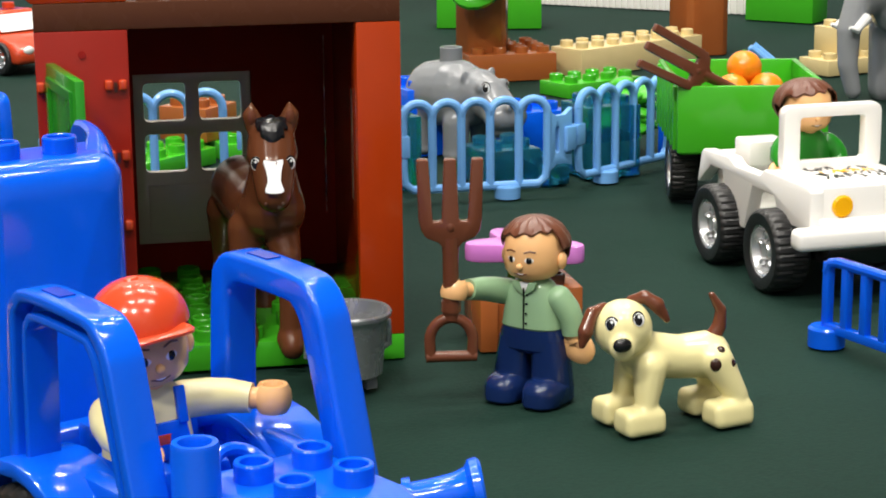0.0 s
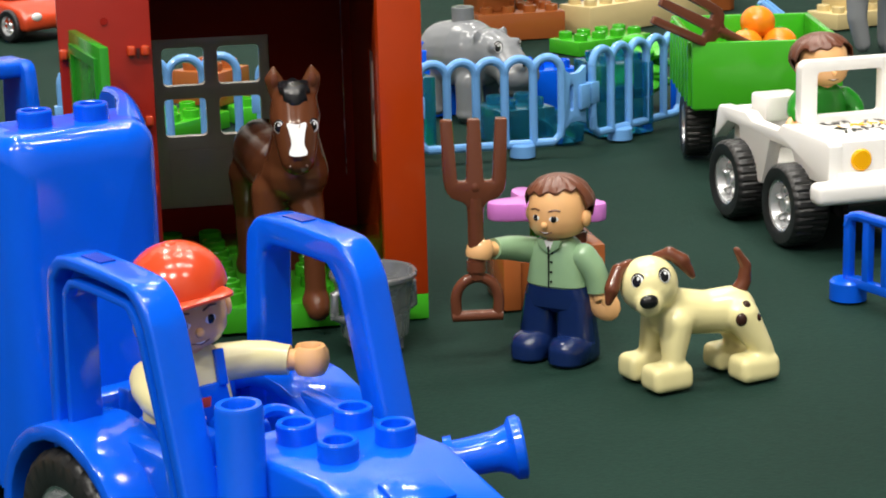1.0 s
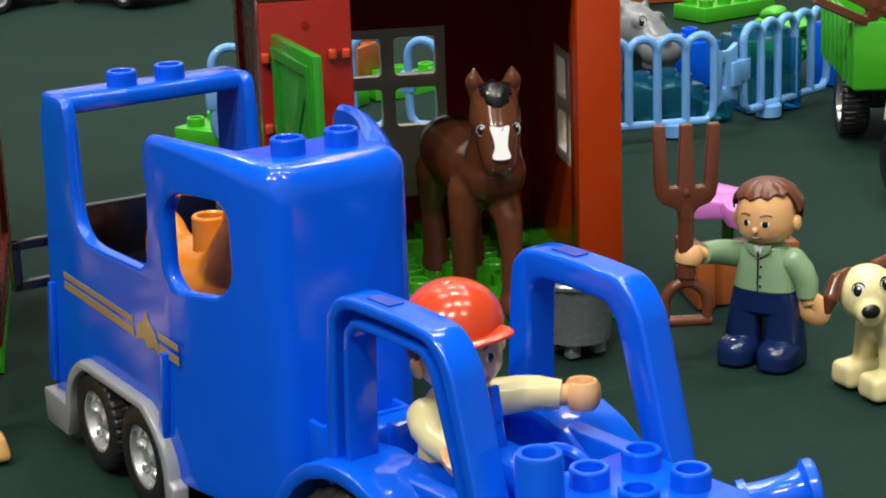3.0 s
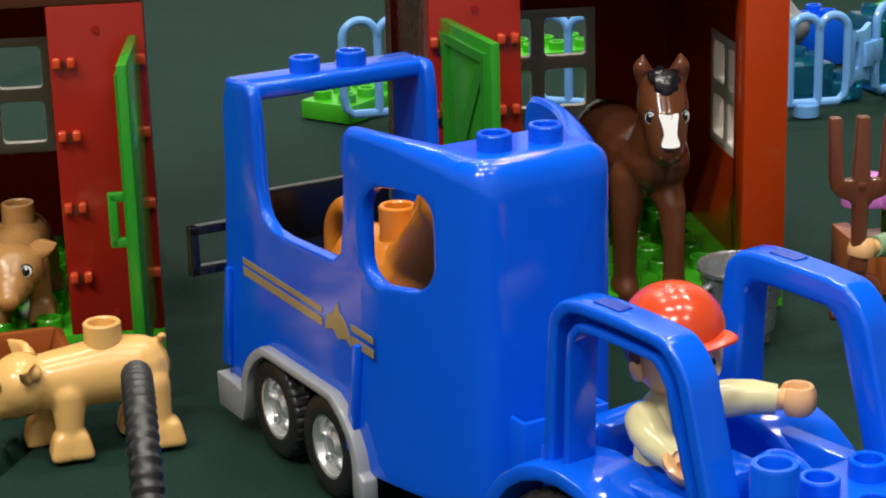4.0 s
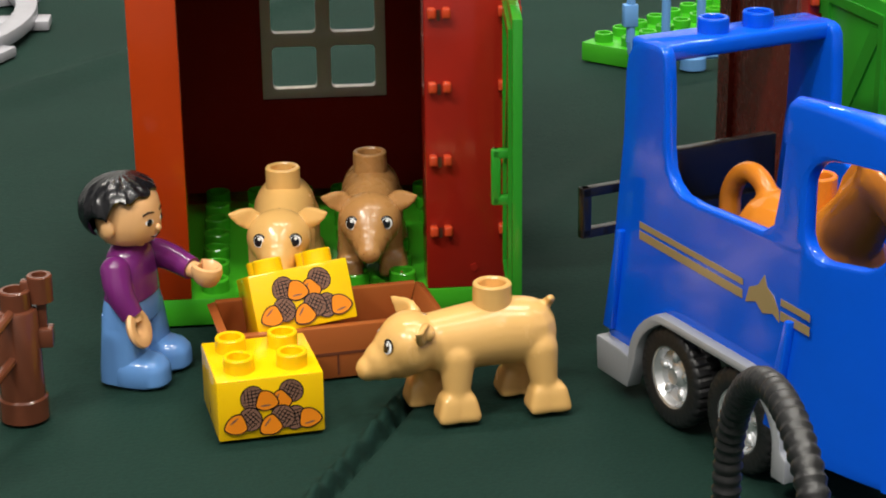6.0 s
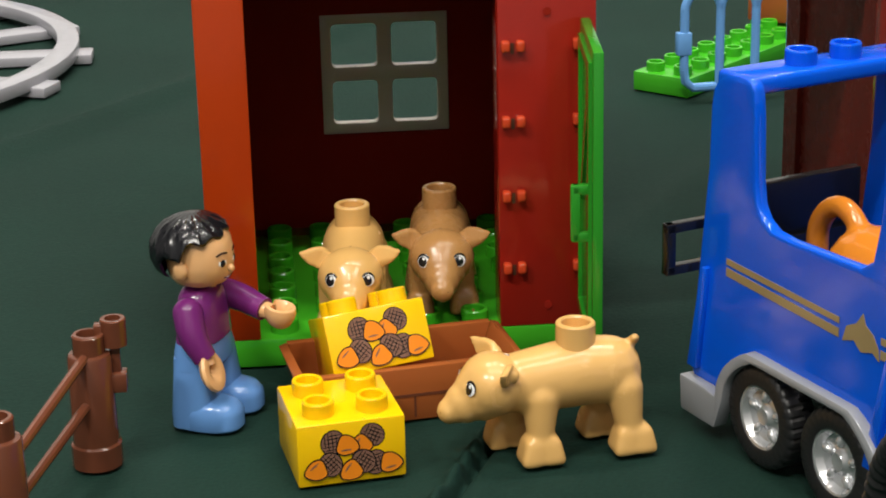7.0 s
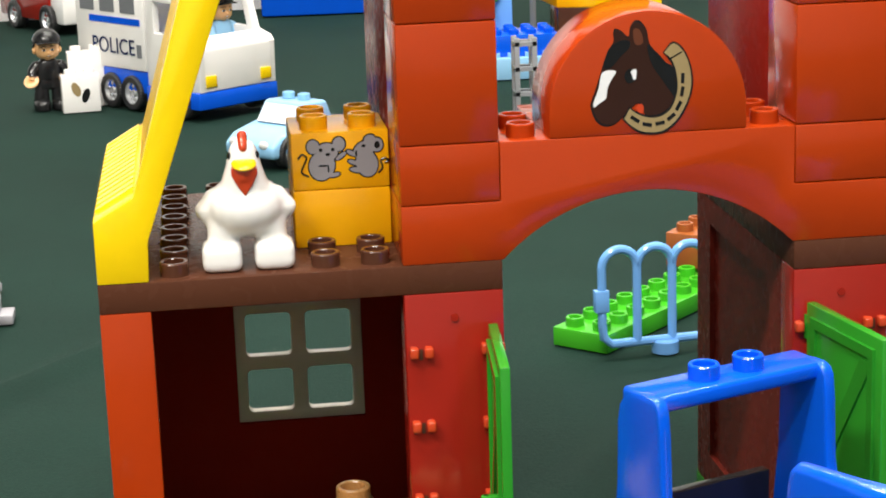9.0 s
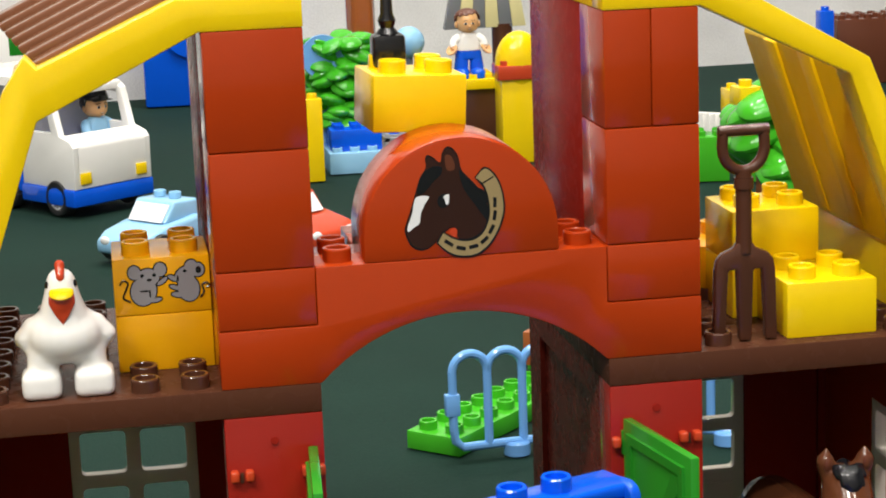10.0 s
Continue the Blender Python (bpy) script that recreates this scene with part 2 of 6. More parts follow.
# ---- the table top, and the hall round it ----
def cloth_height(x, y):
    z = 0.05 * noise.noise((x * 0.09, y * 0.09, 0.3)) + 0.02 * noise.noise((x * 0.4, y * 0.4, 2.0)) - 0.055
    for (ax, ay), (bx, by), tall, wide in CREASES:
        dx, dy = bx - ax, by - ay
        s = ((x - ax) * dx + (y - ay) * dy) / (dx * dx + dy * dy)
        if -0.05 < s < 1.05:
            off = abs((x - ax) * dy - (y - ay) * dx) / math.hypot(dx, dy)
            z += tall * math.exp(-(off / wide) ** 2)
    # stitched seam, puckered along its length
    dx, dy = SEAM[1][0] - SEAM[0][0], SEAM[1][1] - SEAM[0][1]
    long = math.hypot(dx, dy)
    s = ((x - SEAM[0][0]) * dx + (y - SEAM[0][1]) * dy) / long
    off = ((x - SEAM[0][0]) * dy - (y - SEAM[0][1]) * dx) / long
    if -1 < s < long + 1 and abs(off) < 2:
        pucker = 0.5 + 0.5 * math.sin(s * 9.0 + 1.5 * math.sin(s * 2.3))
        z += (0.16 + 0.13 * pucker) * math.exp(-((off + 0.2) / 0.15) ** 2) + 0.04 * pucker * math.exp(-((off + 0.45) / 0.25) ** 2)
        z -= (0.34 - 0.1 * pucker) * math.exp(-(off / 0.085) ** 2)
        z += 0.07 * math.exp(-((off - 0.3) / 0.35) ** 2)
    return z


SEAM = ((0.4, -15.0), (6.1, -2.7))
CREASES = (
    ((-24, -6), (4, 31), 0.30, 0.55),
    ((9, 5.5), (22, 26), 0.2, 0.6),
    ((9.2, -1.0), (13, 9), 0.10, 0.6),
)


def ground_sheet():
    xs = [-170 + 10 * i for i in range(15)] + [-20 + 0.5 * i for i in range(40)] + [0.0625 * i for i in range(112)] + [7 + 0.5 * i for i in range(66)] + [40 + 8 * i for i in range(24)]
    ys = [-150 + 10 * i for i in range(13)] + [-20 + 0.5 * i for i in range(10)] + [-15 + 0.0625 * i for i in range(208)] + [-2 + 0.5 * i for i in range(74)] + [35 + 4 * i for i in range(21)]
    verts = [(x * U, y * U, cloth_height(x, y) * U) for y in ys for x in xs]
    n = len(xs)
    faces = [(j * n + i, j * n + i + 1, (j + 1) * n + i + 1, (j + 1) * n + i) for j in range(len(ys) - 1) for i in range(n - 1)]
    me = bpy.data.meshes.new("ground")
    me.from_pydata(verts, [], faces)
    me.materials.append(CLOTH)
    for p in me.polygons:
        p.use_smooth = True
    return tagged(new("ground", me), "dark green cloth with soft creases over a table", "tablecloth", kind="structure")


ground_sheet()
for wall_name, lo, hi in (
    ("wall_north", (-171, 110, -1), (225, 113, 190)),
    ("wall_south", (-171, -152, -1), (225, -149, 190)),
    ("wall_west", (-174, -152, -1), (-171, 113, 190)),
    ("wall_east", (225, -152, -1), (228, 113, 190)),
):
    tagged(part(wall_name, box(lo, hi, 0), WALLWHITE if wall_name == "wall_north" else PLASTER), "plain painted hall wall", "wall", kind="structure")
tagged(part("ceiling", box((-174, -152, 187), (228, 113, 190), 0), PLASTER), "plain grey hall ceiling", "ceiling", kind="structure")


# ---- studs and bricks ----
STUDS = {}


def stud_mesh(mat):
    if mat.name not in STUDS:
        bm = lathe([(0.293, 0.0), (0.293, 0.25), (0.272, 0.28), (0.222, 0.28), (0.205, 0.262), (0.205, 0.06), (0.0, 0.06)], 20, closed=False)
        STUDS[mat.name] = to_mesh("stud", bm, mat)
    return STUDS[mat.name]


def studs(parent, spots, mat):
    for x, y, z in spots:
        ob = new("stud", stud_mesh(mat))
        ob.parent = parent
        ob.location = (x * U, y * U, z * U)


def grid(x0, y0, nx, ny, z, skip=()):
    return [(x0 + i + 0.5, y0 + j + 0.5, z) for i in range(nx) for j in range(ny) if (i, j) not in skip]


def brick(x, y, z, nx, ny, h, mat, label, rz=0, name="toy_brick", category="toy brick", group="", rx=0, ry=0):
    """A loose brick whose corner lies at x, y, z."""
    ob = thing(name, x, y, z, rz, label, category, group, rx=rx, ry=ry)
    part("body", box((0, 0, 0), (nx, ny, h), 0.035), mat, ob)
    studs(ob, grid(0, 0, nx, ny, h), mat)
    return ob


def disc(cx, cz, rx, rz, y, n=18, turn=0.0, deep=0.015):
    c, s = math.cos(math.radians(turn)), math.sin(math.radians(turn))
    pts = []
    for k in range(n):
        a = 2 * math.pi * k / n
        px, pz = rx * math.cos(a), rz * math.sin(a)
        pts.append((cx + c * px - s * pz, cz + s * px + c * pz))
    return prism(pts, y - deep, y + 0.01)


def holed(outer, holes, lo, hi, axis="y", bev=0.0):
    """A plate of any outline with holes of any outline."""
    from mathutils.geometry import tessellate_polygon
    put = {"y": lambda p, d: (p[0], d, p[1]), "z": lambda p, d: (p[0], p[1], d), "x": lambda p, d: (d, p[0], p[1])}[axis]
    loops = [outer, *holes]
    tris = tessellate_polygon([[Vector((*p, 0)) for p in loop] for loop in loops])
    bm = bmesh.new()
    flat = [p for loop in loops for p in loop]
    one = [bm.verts.new(put(p, lo)) for p in flat]
    two = [bm.verts.new(put(p, hi)) for p in flat]
    for t in tris:
        try:
            bm.faces.new([one[i] for i in t])
            bm.faces.new([two[i] for i in t][::-1])
        except ValueError:
            pass
    start = 0
    for loop in loops:
        n = len(loop)
        for k in range(n):
            a, b = start + k, start + (k + 1) % n
            bm.faces.new((one[a], one[b], two[b], two[a]))
        start += n
    bmesh.ops.recalc_face_normals(bm, faces=bm.faces)
    if bev > 0:
        hard = [e for e in bm.edges if len(e.link_faces) == 2 and e.calc_face_angle(0.0) > 0.9]
        bmesh.ops.bevel(bm, geom=hard, offset=bev, segments=2, affect="EDGES", profile=0.5)
    return bm


def rect(a0, a1, b0, b1):
    return [(a0, b0), (a1, b0), (a1, b1), (a0, b1)]


# ---- the barn: two towers joined by an arch ----
barn = thing("toy_barn", 0, 0, 0, 0, "red toy barn of two towers joined by an arch", "toy barn")


def mirror(x, on):
    return 22 - x if on else x


def span(x0, x1, on):
    a, b = mirror(x0, on), mirror(x1, on)
    return (min(a, b), max(a, b))


def window_frame(x0, x1, z0, z1, y, panel=None):
    """White frame of four open panes; with panel, a closed lower half."""
    holes = []
    mid, e, m = (x0 + x1) / 2, 0.25, 0.17
    top = z1
    low = panel if panel is not None else z0
    half = (low + top) / 2
    for a, b in ((x0 + e, mid - m), (mid + m, x1 - e)):
        for c, d in ((low + e, half - m), (half + m, top - e)):
            holes.append(round_rect(a, b, c, d, 0.12, 4))
    bits = [holed(rect(x0, x1, z0, z1), holes, y, y + 0.28, "y", 0.02)]
    if panel is not None:
        bits.append(box((x0 + 0.3, y - 0.04, z0 + 0.25), (x1 - 0.3, y + 0.02, panel - 0.1), 0.02))
    return joined(*bits)


for on in (False, True):
    base = part("baseplate", box((*[span(0, 8, on)[0]], 0, 0), (span(0, 8, on)[1], 8, 0.6), 0.03), GREEN, barn, "bright green studded plate")
    cover = {(0, j) for j in range(8)} | {(7, j) for j in range(8)} | {(i, 7) for i in range(8)} | {(6, 0), (7, 0)}
    open_spots = [(mirror(i + 0.5, on), j + 0.5, 0.6) for i in range(8) for j in range(8) if (i, j) not in cover]
    studs(base, open_spots, GREEN)
    # outer side wall, with the window that shows on the right tower
    a, b = span(0, 1, on)
    win = [rect(1.7, 4.3, 2.95, 5.73)] if on else []
    side = part("side_wall", joined(box((a, 0, 0.6), (b, 0.8, 7.8), 0.03), holed(rect(0.8, 8, 0.6, 7.8), win, a + 0.45 if on else a, b if on else b - 0.45, "x")), RED, barn)
    if on:
        fr = window_frame(1.7, 4.3, 2.95, 5.73, 0)
        bmesh.ops.transform(fr, matrix=Matrix.Translation((21.75, 0, 0)) @ Matrix.Rotation(math.radians(90), 4, "Z"), verts=fr.verts)
        part("window_frame", fr, FRAMEW, side, "white window frame of four panes")
    # back wall
    x0, x1 = span(2.68, 5.68, on)
    wx0, wx1 = span(0.5, 7.4, on)
    zlow = 1.35 if on else 2.88
    gaps = [rect(x0, x1, zlow, 5.79)]
    gaps.append(rect(21.2, 21.235, 1.95, 6.65) if on else rect(6.75, 7.2, 2.95, 5.73))
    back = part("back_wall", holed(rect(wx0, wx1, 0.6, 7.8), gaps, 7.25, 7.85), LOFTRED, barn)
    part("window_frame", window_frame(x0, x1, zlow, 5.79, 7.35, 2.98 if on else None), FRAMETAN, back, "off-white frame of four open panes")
    if not on:
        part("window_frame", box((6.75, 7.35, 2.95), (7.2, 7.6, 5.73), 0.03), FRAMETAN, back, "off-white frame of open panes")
    # inner pillar with clips for the door, and the wall along the passage
    p0, p1 = span(6, 8, on)
    pillar = part("front_pillar", box((p0, 0, 0.6), (p1, 0.9, 7.8), 0.035), DEEPRED, barn, "red hinge pillar with small clips")
    for cx in (6.3, 7.75):
        for cz in (6.6, 5.04, 3.47, 1.91):
            x = mirror(cx, on)
            clip = joined(box((x - 0.24, -0.2, cz - 0.1), (x - 0.06, 0.02, cz + 0.13), 0.05, 3), box((x + 0.06, -0.2, cz - 0.1), (x + 0.24, 0.02, cz + 0.13), 0.05, 3))
            part("hinge_clip", clip, CAPRED, pillar)
            # dark patch on the uncut pillar, painting the shade in the clip's gap
            part("clip_gap_shade", box((x - 0.035, -0.02, cz - 0.16), (x + 0.035, 0.02, cz + 0.06), 0.0), BROWN, pillar)
    for cz in (7.28, 1.05):
        part("moulding_mark", disc(mirror(7.0, on), cz, 0.085, 0.085, 0.0, deep=0.03), DEEPRED, pillar)
    skin = 0.12
    outx = 8.0 if not on else 14.0
    inx = outx - 0.55 if not on else outx + 0.55
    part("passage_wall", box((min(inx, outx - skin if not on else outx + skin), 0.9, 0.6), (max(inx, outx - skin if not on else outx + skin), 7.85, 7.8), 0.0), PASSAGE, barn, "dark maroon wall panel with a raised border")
    bits = []
    for ya, yb, za, zb in ((0.9, 1.75, 0.6, 7.8), (6.7, 7.85, 0.6, 7.8), (1.75, 6.7, 0.6, 1.4), (1.75, 6.7, 7.2, 7.8)):
        bits.append(box((min(outx, outx - skin if not on else outx + skin), ya, za), (max(outx, outx - skin if not on else outx + skin), yb, zb), 0.0))
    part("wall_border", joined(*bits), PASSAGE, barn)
    # floor of the loft
    f0, f1 = span(0, 8, on)
    loft = part("loft_floor", box((f0, 0, 7.8), (f1, 8, 8.4), 0.03), BROWNSATIN, barn, "dark brown studded plate")
    hide = {(0, j) for j in range(8)} | {(6, j) for j in range(8)} | {(7, j) for j in range(8)}
    if not on:
        hide |= {(4, 2), (5, 2), (4, 3), (5, 3), (2, 0), (3, 0), (2, 1), (3, 1)}
    else:
        hide |= {(3, 0), (3, 1), (4, 0), (4, 1), (5, 2), (5, 3), (4, 2), (4, 3), (2, 0), (2, 1)}
    studs(loft, [(mirror(i + 0.5, on), j + 0.5, 8.4) for i in range(8) for j in range(8) if (i, j) not in hide], BROWN)
    # bricks of the columns above the arch
    for z0, z1, cut in ((9.6, 10.8, 0), (10.8, 13.2, 0), (13.2, 15.6, 1 if on else 0)):
        if cut:
            part("column_brick", box((p0 + 0.008, 0.01, z0 + 0.012), (p0 + 0.995, 2, z1), 0.04), RED, barn)
            part("column_brick", box((p0 + 1.005, 0.0, z0 + 0.012), (p1 - 0.008, 2, z1), 0.04), RED, barn)
        else:
            part("column_brick", box((p0 + 0.008, 0.0, z0 + 0.012), (p1 - 0.008, 2, z1), 0.04), RED, barn)
    s0, s1 = span(6.02, 6.6, on) if not on else (14.02, 14.6)
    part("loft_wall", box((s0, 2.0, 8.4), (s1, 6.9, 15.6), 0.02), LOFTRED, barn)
    # yellow roof end, shoulder, side panel and brown roof tiles
    rim = [(0, 8.4), (1, 8.4), (1.03, 9.2), (2.78, 14.05), (5.96, 15.6), (8, 15.6), (8, 16.2), (5.55, 16.25), (2.85, 15.05), (2.62, 15.3), (2.15, 14.6), (1.05, 10.9), (0.8, 10.1), (0, 9.65)]
    if on:
        rim[7:10] = [(5.75, 16.2), (4.78, 15.72), (2.5, 14.62)]
        rim[9] = (2.36, 14.36)
        rim[10] = (2.0, 13.5)
    roof = part("roof_end", prism([(mirror(x, on), z) for x, z in rim], 0.0, 0.85, "y", 0.03), YELLOW, barn, "yellow roof end frame")
    flank = [(0, 8.4), (0.9, 8.4), (0.95, 10.2), (0.8, 10.1), (0, 9.65)]
    part("roof_shoulder", prism([(mirror(x, on), z) for x, z in flank], 0.85, 8.0, "y", 0.03), YELLOW, barn, "yellow lower roof edge")
    for k in range(15):
        y = 0.9 + k * 0.48
        lip = [(-0.06, 9.45), (0.02, 9.70), (0.78, 10.14), (0.78, 10.08), (0.03, 9.60)]
        part("roof_rib", prism([(mirror(x, on), z) for x, z in lip], y, y + 0.3, "y", 0.0), YELLOW, roof)
    steep = [(0.80, 9.9), (1.05, 9.9), (2.42, 14.1), (2.36, 14.3), (2.12, 14.3)]
    side_panel = part("roof_side", prism([(mirror(x, on), z) for x, z in steep], 0.85, 8.0, "y", 0.02), ROOFYELLOW, barn, "yellow steep roof panel")
    for k in range(3):
        y = 1.0 + k * 2.3
        beam = [(1.0, 10.0), (1.12, 10.0), (2.50, 14.1), (2.38, 14.15)]
        part("roof_beam", prism([(mirror(x, on), z) for x, z in beam], y, y + 0.8, "y", 0.03), ROOFYELLOW, side_panel)
    tile = [(2.75, 14.95), (2.85, 14.8), (5.75, 16.1), (5.6, 16.3)]
    for k in range(0 if on else 7):
        part("roof_plank", prism([(mirror(x, on) - 0.17 * k, z + 0.12 + 0.06 * k) for x, z in tile], 0.95 + 1.05 * k, 1.97 + 1.05 * k, "y", 0.03), PLANK, roof, "reddish-brown roof plank")
    cap = [(5.7, 15.6), (8, 15.6), (8, 16.15), (5.7, 16.15)]
    part("roof_top", prism([(mirror(x, on), z) for x, z in cap], 0.9, 8.0, "y", 0.03), YELLOW, barn)

# arch between the towers, its half-round brick and the printed horse
arc = []
for k in range(25):
    x = 8.03 + 5.94 * k / 24
    arc.append((x, 9.65 - 4.15 + math.sqrt(4.15 ** 2 - (x - 11) ** 2)))
arch_line = [(6, 8.4), *arc, (16, 8.4), (16, 9.6), (14, 9.6), (14, 10.8), (8, 10.8), (8, 9.6), (6, 9.6)]
part("rear_arch", box((9, 2.01, 10.0), (13, 4.0, 10.8), 0.03), RED, barn)
arch = part("arch_brick", prism(arch_line, 0.0, 2.0, "y", 0.035), RED, barn, "long red arch brick over the passage")
studs(arch, [(x, y, 10.8) for x in (8.5, 13.5) for y in (0.5, 1.5)], RED)
dome = [(9.0, 10.8)] + [(11 - 2 * math.cos(math.pi * k / 28), 11.25 + 2.0 * math.sin(math.pi * k / 28)) for k in range(29)] + [(13.0, 10.8)]
half_round = part("half_round_brick", prism(dome, 0.0, 2.0, "y", 0.04), RED, barn, "half-round red brick printed with a horse head")


def curved(pts, n=4, loop=True):
    """A smooth line through drawn points."""
    out, m = [], len(pts)
    for i in range(m if loop else m - 1):
        p = [pts[(i + k) % m] if loop else pts[max(0, min(m - 1, i + k))] for k in (-1, 0, 1, 2)]
        for k in range(n):
            t = k / n
            out.append(tuple(0.5 * (2 * p[1][c] + (p[2][c] - p[0][c]) * t + (2 * p[0][c] - 5 * p[1][c] + 4 * p[2][c] - p[3][c]) * t * t + (3 * p[1][c] - p[0][c] - 3 * p[2][c] + p[3][c]) * t ** 3) for c in (0, 1)))
    if not loop:
        out.append(pts[-1])
    return out


def from_sketch(pts):
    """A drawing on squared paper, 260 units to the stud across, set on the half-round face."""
    out = []
    for u, v in pts:
        x, y = 950 + (u - 360) * 0.3346, 298 + (v - 650) * 0.36
        out.append((11 + (x - 1050) / 88.0, 10.84 + (343 - y - (x - 1050) * 0.07) / 88.0))
    return out


def print_on(name, pts, depth, mat, label="", smooth=True):
    line = from_sketch(curved(pts) if smooth else pts)
    part(name, prism(line, -depth, 0.01), mat, half_round, label)


def grown(pts, by):
    cx, cy = sum(p[0] for p in pts) / len(pts), sum(p[1] for p in pts) / len(pts)
    return [(cx + (x - cx) * by, cy + (y - cy) * by) for x, y in pts]


head = [(360, 660), (385, 720), (430, 745), (480, 735), (530, 695), (570, 655), (600, 635), (625, 645), (640, 690), (700, 692), (760, 662), (795, 620), (800, 560), (770, 470), (720, 410), (665, 355), (650, 290), (620, 250), (590, 245), (565, 275), (555, 320), (520, 295), (490, 285), (478, 305), (480, 345), (450, 390), (430, 440), (410, 500), (385, 570), (362, 630)]
print_on("print_outline", grown(head, 1.035), 0.006, BLACK)
print_on("horse_print", head, 0.011, PRINTBROWN, "dark brown horse head print")
print_on("mane_print", [(480, 352), (447, 392), (428, 445), (430, 474), (470, 458), (512, 412), (556, 372), (562, 338), (522, 332)], 0.016, BLACK)
print_on("mane_print", [(655, 350), (690, 380), (740, 430), (792, 465), (802, 600), (770, 570), (724, 510), (682, 455), (660, 400)], 0.016, BLACK)
print_on("blaze_print", [(417, 490), (488, 482), (464, 522), (441, 570), (434, 614), (400, 640), (370, 660), (369, 634), (395, 570)], 0.016, EYEW)
print_on("ear_print", [(580, 285), (605, 275), (625, 300), (630, 345), (590, 350)], 0.015, MIDBROWN)
print_on("mouth_print", [(590, 662), (612, 640), (632, 650), (628, 682), (610, 684)], 0.016, CAPRED)
print_on("eye_print", [(532, 505), (545, 478), (575, 468), (596, 480), (594, 520), (560, 540), (540, 530)], 0.016, BLACK)
print_on("eye_print", [(566, 482), (594, 472), (592, 515), (578, 522), (572, 500)], 0.021, EYEW)
shoe_out = [(742, 388), (788, 343), (832, 365), (870, 430), (886, 520), (872, 600), (832, 680), (782, 738), (720, 773), (640, 777), (580, 757), (528, 716)]
shoe_in = [(558, 664), (600, 690), (660, 706), (720, 700), (768, 670), (798, 620), (813, 560), (808, 490), (790, 434), (770, 408)]
shoe = curved(shoe_out, 4, False) + curved(shoe_in, 4, False)
rim_out = curved([(736, 388), (786, 334), (838, 358), (878, 425), (896, 520), (881, 604), (840, 687), (788, 747), (723, 783), (638, 787), (576, 766), (518, 716)], 4, False)
rim_in = curved([(556, 654), (600, 680), (660, 696), (716, 690), (761, 662), (789, 616), (803, 560), (798, 492), (781, 440), (764, 416)], 4, False)
print_on("print_outline", rim_out + rim_in, 0.018, BLACK, "", False)
print_on("horseshoe_print", shoe, 0.023, GOLD, "olive gold horseshoe print", False)
for u, v, turn in ((840, 510, 88), (837, 575, 80), (818, 645, 60), (778, 700, 38), (718, 732, 12), (650, 740, -8), (585, 715, -30)):
    c, q = math.cos(math.radians(turn)), math.sin(math.radians(turn))
    print_on("nail_print", [(u + c * a + q * b, v - q * a + c * b) for a, b in ((-25, -9), (25, -9), (25, 9), (-25, 9))], 0.028, BLACK, "", False)
print_on("print_line", [(764, 418), (836, 378), (838, 384), (767, 424)], 0.028, BLACK, "", False)


# green doors, open, hung on the pillars
def green_door(hx, hy, turn, handle_side):
    door = thing("green_door", hx, hy, 0, turn, "green toy door standing open on its clips", "toy door", "green doors of the barn")
    leaf = part("door_leaf", box((0, -0.1, 0.95), (3.0, 0.1, 7.15), 0.03), DOORGREEN, door)
    part("door_panel", ringed(rect(0.25, 2.75, 1.2, 6.9), rect(0.45, 2.55, 1.4, 6.7), -0.17, -0.08), DOORGREEN, leaf)
    part("door_brace", prism([(0.45, 3.6), (0.75, 3.6), (2.5, 6.3), (2.5, 6.6), (2.25, 6.6)], -0.15, -0.08), DOORGREEN, leaf)
    for z in (6.6, 5.04, 3.47, 1.91):
        part("door_pin", tube([(-0.1, 0, z - 0.25), (-0.1, 0, z + 0.25)], 0.09, 8), DOORGREEN, door)
    s = handle_side
    hb = joined(box((2.5, min(0.05 * s, 0.48 * s), 3.35), (2.7, max(0.05 * s, 0.48 * s), 3.55), 0.04), box((2.5, min(0.05 * s, 0.48 * s), 4.3), (2.7, max(0.05 * s, 0.48 * s), 4.5), 0.04), box((2.5, min(0.3 * s, 0.5 * s), 3.35), (2.7, max(0.3 * s, 0.5 * s), 4.5), 0.05))
    part("handle", hb, DOORGREEN, door)
    return door


green_door(7.75, -0.15, -94.5, -1)
green_door(14.32, -0.15, -79, 1)


